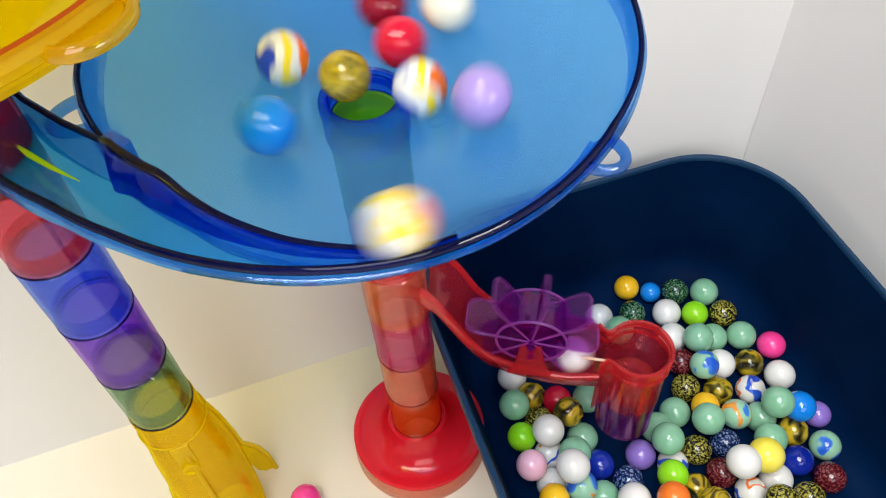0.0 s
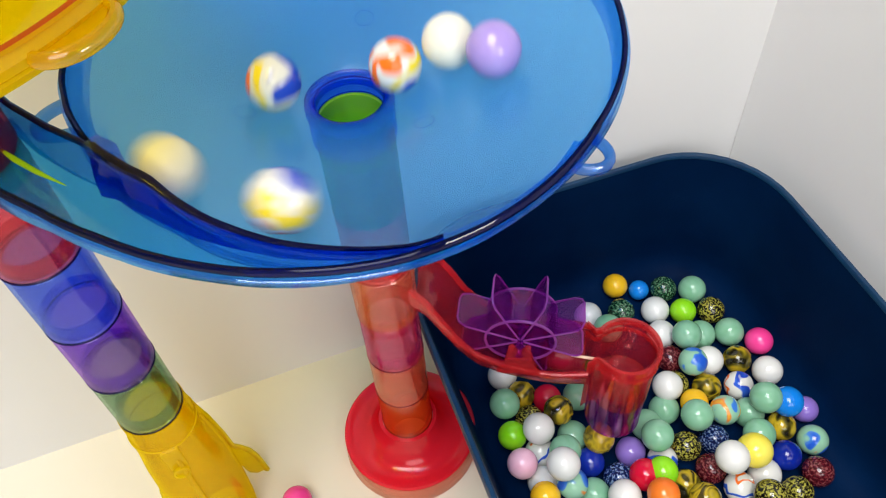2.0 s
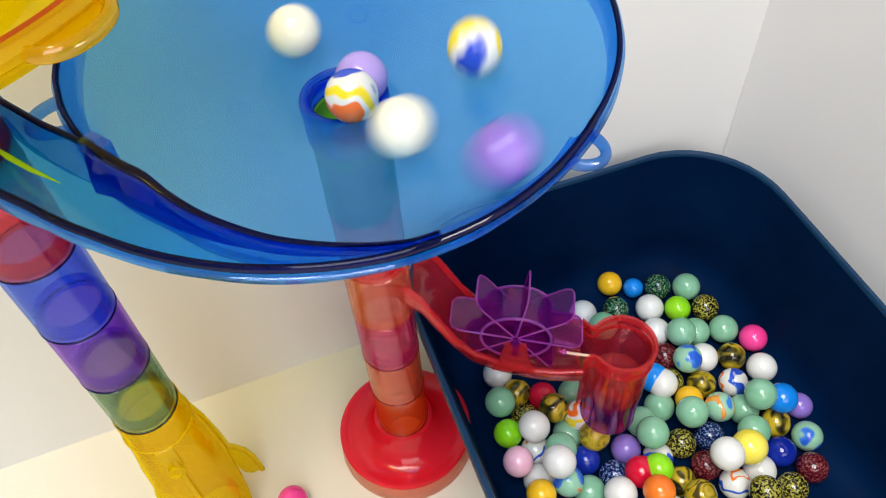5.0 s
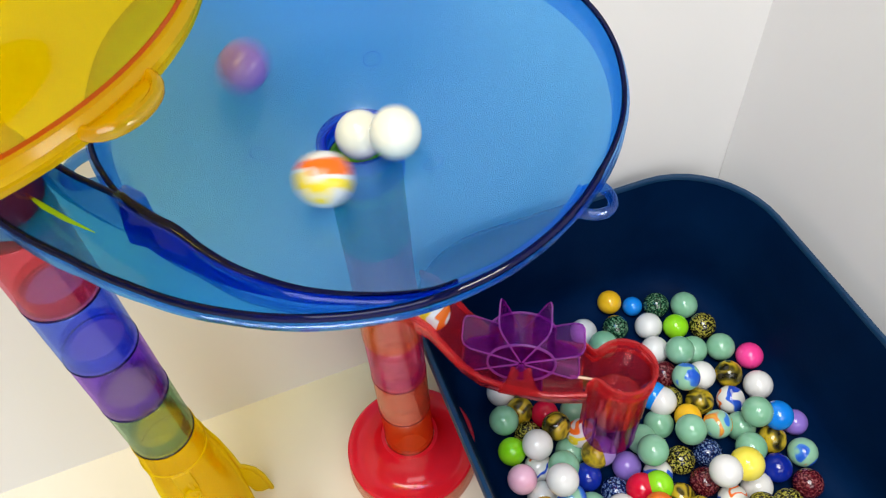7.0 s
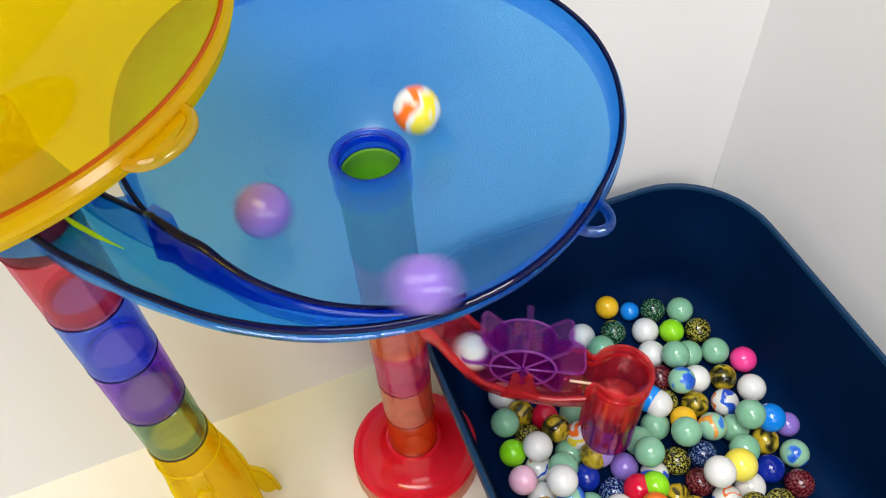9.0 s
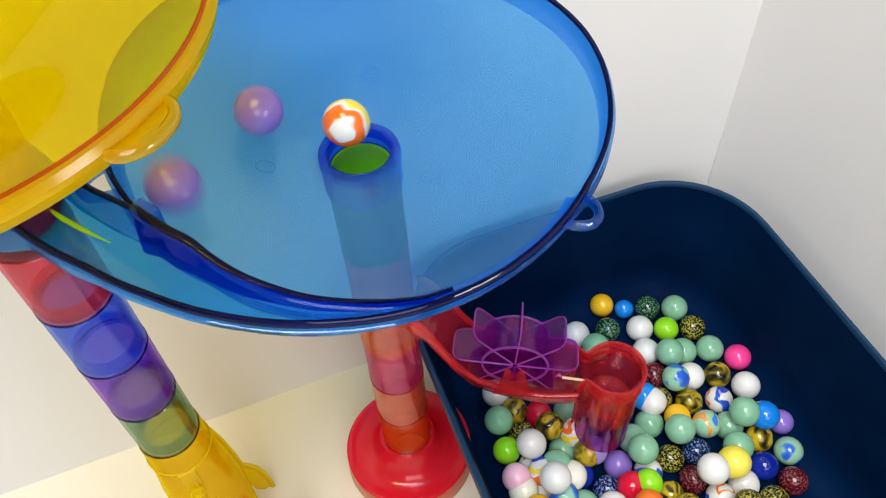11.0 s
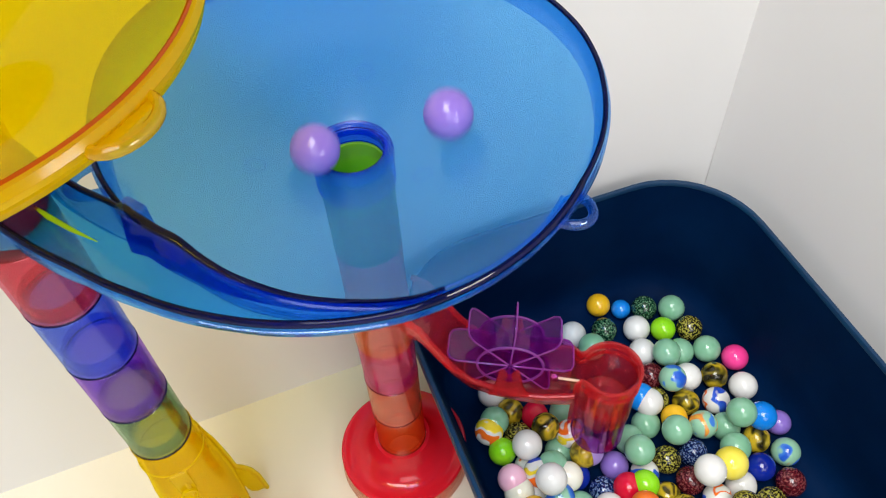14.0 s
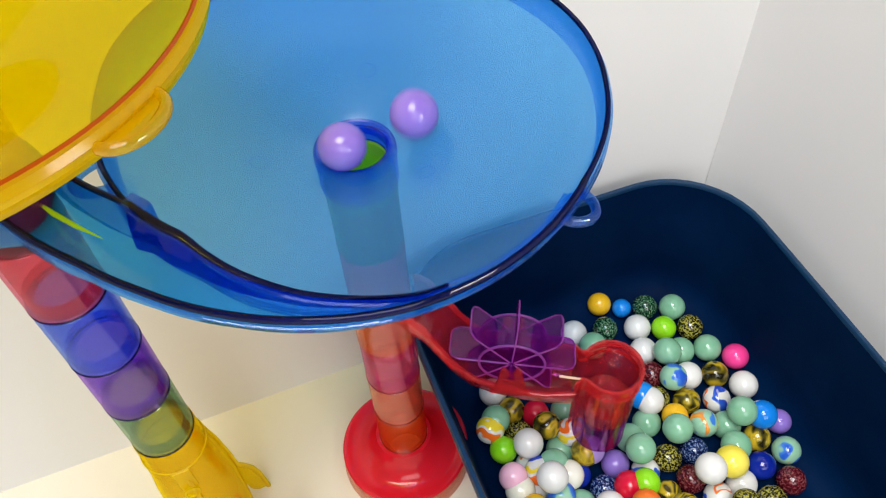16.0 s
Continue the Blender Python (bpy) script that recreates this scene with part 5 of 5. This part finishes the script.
    walk(ball, rolling([
        (0, 1.8, -7.19, 25.79), (0.1, 5.48, -4.73, 25.73), (0.2, 6.92, -0.1, 25.64), (0.3, 5.11, 3.83, 25.53), (0.4, 1.41, 6.41, 25.57), (0.5, -3.08, 6.05, 25.61),
        (0.6, -6.05, 3.74, 25.69), (0.7, -6.31, 0.36, 25.52), (0.8, -4.68, -3.79, 25.46), (0.9, -1.13, -6.35, 25.54), (1, 2.59, -5.92, 25.55), (1.1, 5.68, -3.86, 25.63),
        (1.2, 6.51, -0.71, 25.56), (1.3, 4.45, 3.52, 25.39), (1.4, 0.74, 5.78, 25.42), (1.5, -3.28, 5.04, 25.46), (1.6, -5.25, 3.33, 25.5), (1.7, -5.4, 1.41, 25.37),
        (1.8, -5.54, -2.07, 25.44), (1.9, -3.65, -4.93, 25.48), (2, -0.64, -6.16, 25.49), (2.1, 2.31, -5.64, 25.47), (2.2, 4.72, -3.74, 25.46), (2.3, 5.83, -0.84, 25.43),
        (2.4, 4.97, 2.29, 25.35), (2.5, 2.18, 4.38, 25.23), (2.6, -0.58, 3.87, 24.98), (2.7, -2.84, 2.41, 24.92), (2.8, -4.27, -0.2, 25.07), (2.9, -3.74, -3.86, 25.33),
        (3, -2.06, -5.89, 25.5), (3.1, 0.37, -5.95, 25.45), (3.2, 2.53, -4.32, 25.26), (3.3, 3.76, -1.33, 25), (3.4, 3.17, 1.7, 24.88), (3.5, 1.04, 3.59, 24.93),
        (3.6, -1.98, 3.45, 25), (3.7, -3.93, 1.7, 25.07), (3.8, -3.79, -1.67, 25.04), (3.9, -1.79, -4.11, 25.12), (4, 0.87, -5.05, 25.28), (4.1, 3.08, -3.92, 25.25),
        (4.2, 4.09, -1.55, 25.1), (4.3, 3.87, 1.92, 25.1), (4.4, 1.21, 4.09, 25.09), (4.5, -2.14, 3.62, 25.07), (4.6, -4.06, 0.88, 25.06), (4.7, -3.36, -2.34, 25.04),
        (4.8, -0.57, -4, 25.03), (4.9, 2.51, -3.1, 25.02), (5, 3.92, -0.26, 25), (5.1, 2.83, 2.66, 24.98), (5.2, -0.02, 3.82, 24.97), (5.3, -2.78, 2.55, 24.95),
        (5.4, -3.7, -0.29, 24.93), (5.5, -2.27, -2.87, 24.92), (5.6, 0.55, -3.56, 24.9), (5.7, 2.94, -1.99, 24.88), (5.8, 3.4, 0.78, 24.87), (5.9, 1.71, 2.98, 24.85),
        (6, -1, 3.23, 24.83), (6.1, -3, 1.44, 24.82), (6.2, -3.05, -1.19, 24.8), (6.3, -1.18, -2.99, 24.77), (6.4, 1.28, -2.57, 24.66), (6.5, 2.74, -0.54, 24.63),
        (6.6, 2.21, 1.94, 24.69), (6.7, -0.13, 2.73, 24.61), (6.8, -2.51, 0.97, 24.6), (6.9, -2.38, -1.8, 24.7), (7, -0.53, -3.28, 24.8), (7.1, 1.51, -2.48, 24.67),
        (7.2, 2.36, -0.03, 24.49), (7.3, 0.9, 2.33, 24.53), (7.4, -1.56, 2.17, 24.59), (7.5, -2.49, -0.24, 24.53), (7.6, -1.03, -2.37, 24.56), (7.7, 1.21, -2.27, 24.56),
        (7.8, 2.28, -0.25, 24.46), (7.9, 1.38, 1.74, 24.44), (8, -1.21, 1.78, 24.42), (8.1, -2.26, -0.38, 24.46), (8.2, -0.98, -2.29, 24.53), (8.3, 1.15, -2.13, 24.51),
        (8.4, 2.13, -0.04, 24.41), (8.5, 0.96, 1.91, 24.41), (8.6, -1.4, 1.62, 24.41), (8.7, -1.95, -0.77, 24.4), (8.8, -0.23, -2.27, 24.46), (8.9, 1.51, -1.31, 24.39),
        (9, 1.62, 0.87, 24.34), (9.1, -0.39, 1.83, 24.35), (9.2, -1.84, 0.26, 24.35), (9.3, 0.58, -1.71, 24.29), (9.4, 1.22, 1.25, 24.26), (9.5, -1.61, 0.5, 24.24),
        (9.6, 0.28, -1.61, 24.21), (9.7, 1.26, 0.95, 24.18), (9.8, -1.36, 0.67, 24.16), (9.9, 0.02, -1.46, 24.12), (10, 1.24, 0.66, 24.09), (10.1, -1.1, 0.77, 24.06),
        (10.2, -0.18, -1.27, 24.02), (10.3, 1.16, 0.4, 23.99), (10.4, -0.84, 0.81, 23.96), (10.5, -0.33, -1.07, 23.93), (10.6, 1.04, 0.18, 23.9), (10.7, -0.6, 0.8, 23.88),
        (10.8, -0.41, -0.85, 23.85), (10.9, 0.89, 0.02, 23.82), (11, -0.39, 0.73, 23.8), (11.1, -0.44, -0.63, 23.77), (11.2, 0.71, -0.1, 23.75), (11.3, -0.21, 0.62, 23.76),
        (11.4, 0.06, 0.37, 23.62), (11.5, 0.27, 0.18, 23.6), (11.6, 0.39, -0.14, 23.65), (11.7, 0.27, -0.44, 23.69), (11.8, 0.19, -0.55, 23.72), (11.9, 0.21, -0.39, 23.66),
        (12, 0, 0, 22.9), (12.2, 0.5, -0.05, 14.3), (12.3, 1.69, -0.18, 13.9), (12.4, 3.18, -0.33, 11.5), (12.5, 7.16, -0.75, 9.75), (12.57, 9.55, -1, 8.6),
        (12.67, 9.8, -1.03, 5.2), (12.8, 7.07, -0.28, 2.4), (13, 4.6, 0.44, 1.9), (16, 4.6, 0.44, 1.9),
    ]))
    ball = make_marble(VIOLET_BALL, 0, 0, 0, 0.78, "glossy lavender purple marble circling the blue dish", moving)
    walk(ball, rolling([
        (0, -14.2, -3, 30.9), (2.5, -13.9, -5.2, 30.8), (3.4, -11.8, -1.9, 30.4), (3.6, -10, -4.5, 29.5), (3.7, -9, -4, 28), (3.85, -8.6, -4.2, 26.4),
        (4, -8, -5.1, 26.2), (4.1, -6.2, -6.4, 26), (4.2, -1.81, -7.16, 25.78), (4.3, 4.48, -5.78, 25.77), (4.4, 7.24, -0.03, 25.75), (4.5, 4.44, 5.63, 25.72),
        (4.6, -1.67, 6.89, 25.7), (4.7, -6.39, 2.9, 25.68), (4.8, -6.16, -3.21, 25.66), (4.9, -1.25, -6.76, 25.64), (5, 4.5, -5.09, 25.63), (5.1, 6.71, 0.4, 25.61),
        (5.2, 3.78, 5.47, 25.6), (5.3, -1.96, 6.28, 25.58), (5.4, -6.08, 2.3, 25.57), (5.5, -5.5, -3.33, 25.55), (5.6, -0.75, -6.31, 25.54), (5.7, 4.45, -4.43, 25.53),
        (5.8, 6.16, 0.77, 25.51), (5.9, 3.15, 5.26, 25.5), (6, -2.17, 5.66, 25.48), (6.1, -5.72, 1.75, 25.47), (6.2, -4.85, -3.38, 25.45), (6.3, -0.32, -5.83, 25.42),
        (6.4, 2.67, -5.14, 25.41), (6.5, 4.8, -3.04, 25.39), (6.6, 5.6, -0.11, 25.37), (6.7, 4.84, 2.58, 25.35), (6.8, 2.51, 4.15, 25.22), (6.9, -0.78, 4.04, 25.03),
        (7, -3.45, 1.52, 24.94), (7.1, -3.93, -2.33, 25.15), (7.2, -2.72, -5.06, 25.4), (7.3, -0.68, -6.39, 25.54), (7.4, 1.51, -5.88, 25.47), (7.5, 3.04, -3.37, 25.14),
        (7.6, 3.37, -0.19, 24.82), (7.7, 1.78, 3.07, 24.87), (7.8, -1.15, 4.2, 25.09), (7.9, -3.48, 3.13, 25.17), (8, -4.22, 0.51, 25.07), (8.1, -3.01, -2.45, 24.97),
        (8.2, -0.31, -4.16, 25.05), (8.3, 2.54, -3.98, 25.19), (8.4, 4.19, -2.34, 25.2), (8.5, 4.43, -0.06, 25.11), (8.6, 2.81, 2.05, 24.85), (8.7, -0.44, 2.63, 24.59),
        (8.8, -3.2, 0.65, 24.79), (8.9, -3.71, -2.09, 25.07), (9, -2.48, -4.05, 25.19), (9.1, -0.41, -4.52, 25.14), (9.2, 1.7, -3.33, 24.93), (9.3, 3.21, -1.84, 24.93),
        (9.4, 3.65, 0.21, 24.92), (9.5, 2.92, 2.15, 24.91), (9.6, 1.26, 3.35, 24.89), (9.7, -0.77, 3.46, 24.88), (9.8, -2.5, 2.45, 24.87), (9.9, -3.4, 0.68, 24.86),
        (10, -3.18, -1.27, 24.85), (10.1, -1.95, -2.77, 24.84), (10.2, -0.12, -3.35, 24.82), (10.3, 1.71, -2.84, 24.81), (10.4, 2.94, -1.43, 24.8), (10.5, 3.21, 0.41, 24.79),
        (10.6, 2.44, 2.07, 24.78), (10.7, 0.9, 3.02, 24.77), (10.8, -0.88, 2.99, 24.75), (10.9, -2.34, 2, 24.74), (11, -3.01, 0.39, 24.73), (11.1, -2.7, -1.3, 24.72),
        (11.2, -1.54, -2.53, 24.71), (11.3, 0.1, -2.92, 24.68), (11.4, 2.13, -1.87, 24.65), (11.5, 2.6, 0.54, 24.59), (11.6, 0.88, 2.29, 24.52), (11.7, -1.62, 1.53, 24.44),
        (11.8, -2.44, -0.98, 24.58), (11.9, -0.95, -2.79, 24.69), (12, 0.93, -2.55, 24.61), (12.1, 2.02, -0.47, 24.39), (12.2, 0.96, 1.9, 24.41), (12.3, -1.29, 1.99, 24.49),
        (12.4, -2.16, -0.08, 24.42), (12.5, -0.65, -2.16, 24.45), (12.6, 1.39, -2.06, 24.53), (12.7, 2.05, 0.05, 24.38), (12.8, 0.51, 1.66, 24.3), (12.9, -1.67, 0.86, 24.36),
        (13, -1.84, -1.22, 24.43), (13.1, -0.12, -2.34, 24.48), (13.2, 1.46, -0.94, 24.29), (13.3, 0.87, 1.13, 24.14), (13.4, -1.53, 0.62, 24.26), (13.5, -1.87, -1.06, 24.41),
        (13.6, -0.26, -1.81, 24.34), (13.7, 1.3, -0.16, 24.07), (13.8, 0.78, 1.63, 24.33), (13.9, -0.85, 1.35, 24.23), (14, -0.96, -0.83, 24.05), (14.1, 0.56, -1.93, 24.37),
        (14.2, 1.37, -0.39, 24.14), (14.3, 0.05, 1.31, 24.07), (14.4, -1.66, 0.53, 24.3), (14.5, -1.09, -0.87, 24.12), (14.6, 0.86, -0.62, 23.94), (14.7, 1.24, 0.88, 24.2),
        (14.8, -0.33, 1.27, 24.07), (14.9, -1.14, -0.82, 24.13), (15, 0.22, -1.81, 24.33), (15.1, 1.09, -0.34, 23.98), (15.2, -0.27, 1.13, 23.99), (15.3, -1.49, 0.14, 24.18),
        (15.4, -0.42, -0.83, 23.88), (15.5, 1.19, -0.13, 24), (15.6, 0.56, 1.18, 24.07), (15.7, -0.86, 0.1, 23.85), (15.8, 0.43, 0.18, 23.67), (15.9, 0.34, -0.5, 23.73),
        (16, -0.3, -0.49, 23.72),
    ]))
    ball = make_marble(VIOLET_BALL, 0, 0, 0, 0.78, "glossy lavender purple marble circling the blue dish", moving)
    walk(ball, rolling([
        (0, -13.2, -7, 30.8), (6, -13.6, -2.6, 30.7), (8.1, -11.8, -2.2, 30.4), (8.35, -10, -4.5, 29.5), (8.45, -9, -4, 28), (8.6, -8.6, -4.2, 26.4),
        (8.7, -8.2, -5, 26.2), (8.8, -6.2, -6.4, 26), (8.9, -2.94, -6.98, 25.84), (9, 2.02, -7.2, 25.81), (9.1, 5.74, -4.12, 25.68), (9.2, 6.71, 1.04, 25.61),
        (9.3, 3.33, 5.85, 25.62), (9.4, -2.48, 6.2, 25.6), (9.5, -6.34, 1.9, 25.59), (9.6, -5.39, -3.76, 25.58), (9.7, -0.41, -6.5, 25.57), (9.8, 4.79, -4.33, 25.56),
        (9.9, 6.32, 1.05, 25.55), (10, 3.08, 5.55, 25.54), (10.1, -2.41, 5.82, 25.53), (10.2, -6, 1.72, 25.52), (10.3, -5.03, -3.6, 25.51), (10.4, -0.31, -6.12, 25.5),
        (10.5, 4.56, -4.02, 25.48), (10.6, 5.93, 1.06, 25.47), (10.7, 2.84, 5.25, 25.46), (10.8, -2.32, 5.44, 25.45), (10.9, -5.65, 1.55, 25.44), (11, -4.69, -3.43, 25.43),
        (11.1, -0.23, -5.75, 25.42), (11.2, 4.31, -3.72, 25.41), (11.3, 5.54, 1.05, 25.38), (11.4, 4.19, 3.53, 25.35), (11.5, 1.42, 4.49, 25.18), (11.6, -1.86, 3.76, 25.05),
        (11.7, -4.02, 0.57, 25.02), (11.8, -4.05, -3.16, 25.28), (11.9, -2.61, -5.66, 25.5), (12, -0.3, -6.25, 25.51), (12.1, 1.88, -5.1, 25.34), (12.2, 3.47, -2.43, 25.06),
        (12.3, 3.55, 1.01, 24.91), (12.4, 1.65, 3.63, 25), (12.5, -1.19, 4.28, 25.11), (12.6, -3.43, 2.55, 25.07), (12.7, -3.87, -0.5, 24.98), (12.8, -2.24, -3.5, 25.04),
        (12.9, 0.46, -4.7, 25.19), (13, 2.79, -4.05, 25.23), (13.1, 4.12, -2.2, 25.17), (13.2, 3.87, 0.39, 24.97), (13.3, 2.08, 2.52, 24.79), (13.4, -0.61, 3.41, 24.84),
        (13.5, -2.94, 1.62, 24.81), (13.6, -3.14, -1.27, 24.82), (13.7, -1.37, -3.51, 24.94), (13.8, 0.92, -4.08, 25.05), (13.9, 2.74, -2.65, 24.95), (14, 3.17, -0.22, 24.76),
        (14.1, 1.62, 2.05, 24.57), (14.2, -1.33, 2.27, 24.58), (14.3, -3.04, 0.24, 24.72), (14.4, -2.6, -2.26, 24.84), (14.5, -0.54, -3.4, 24.84), (14.6, 1.66, -2.44, 24.69),
        (14.7, 2.53, 0.04, 24.54), (14.8, 1.67, 2.1, 24.6), (14.9, -0.87, 2.23, 24.5), (15, -2.27, -0.09, 24.46), (15.1, -1.39, -2.67, 24.71), (15.2, 0.57, -3.31, 24.81),
        (15.3, 1.92, -1.65, 24.55), (15.4, 1.64, 0.84, 24.35), (15.5, -0.54, 2.15, 24.44), (15.6, -2.25, 0.81, 24.5), (15.7, -1.69, -1.47, 24.44), (15.8, 0.17, -3, 24.7),
        (15.9, 1.87, -2.11, 24.64), (16, 2, 0.2, 24.37),
    ]))
    ball = make_marble(WHITE, 0, 0, 0, 0.78, "plain white marble leaving the red slide", moving)
    walk(ball, rolling([
        (0, 7.16, -0.75, 9.75), (0.1, 9.25, -0.97, 10.2), (0.2, 9.65, -1.01, 6), (0.4, 13.36, 1.93, 1.9), (16, 13.36, 1.93, 1.9),
    ]))


motions()
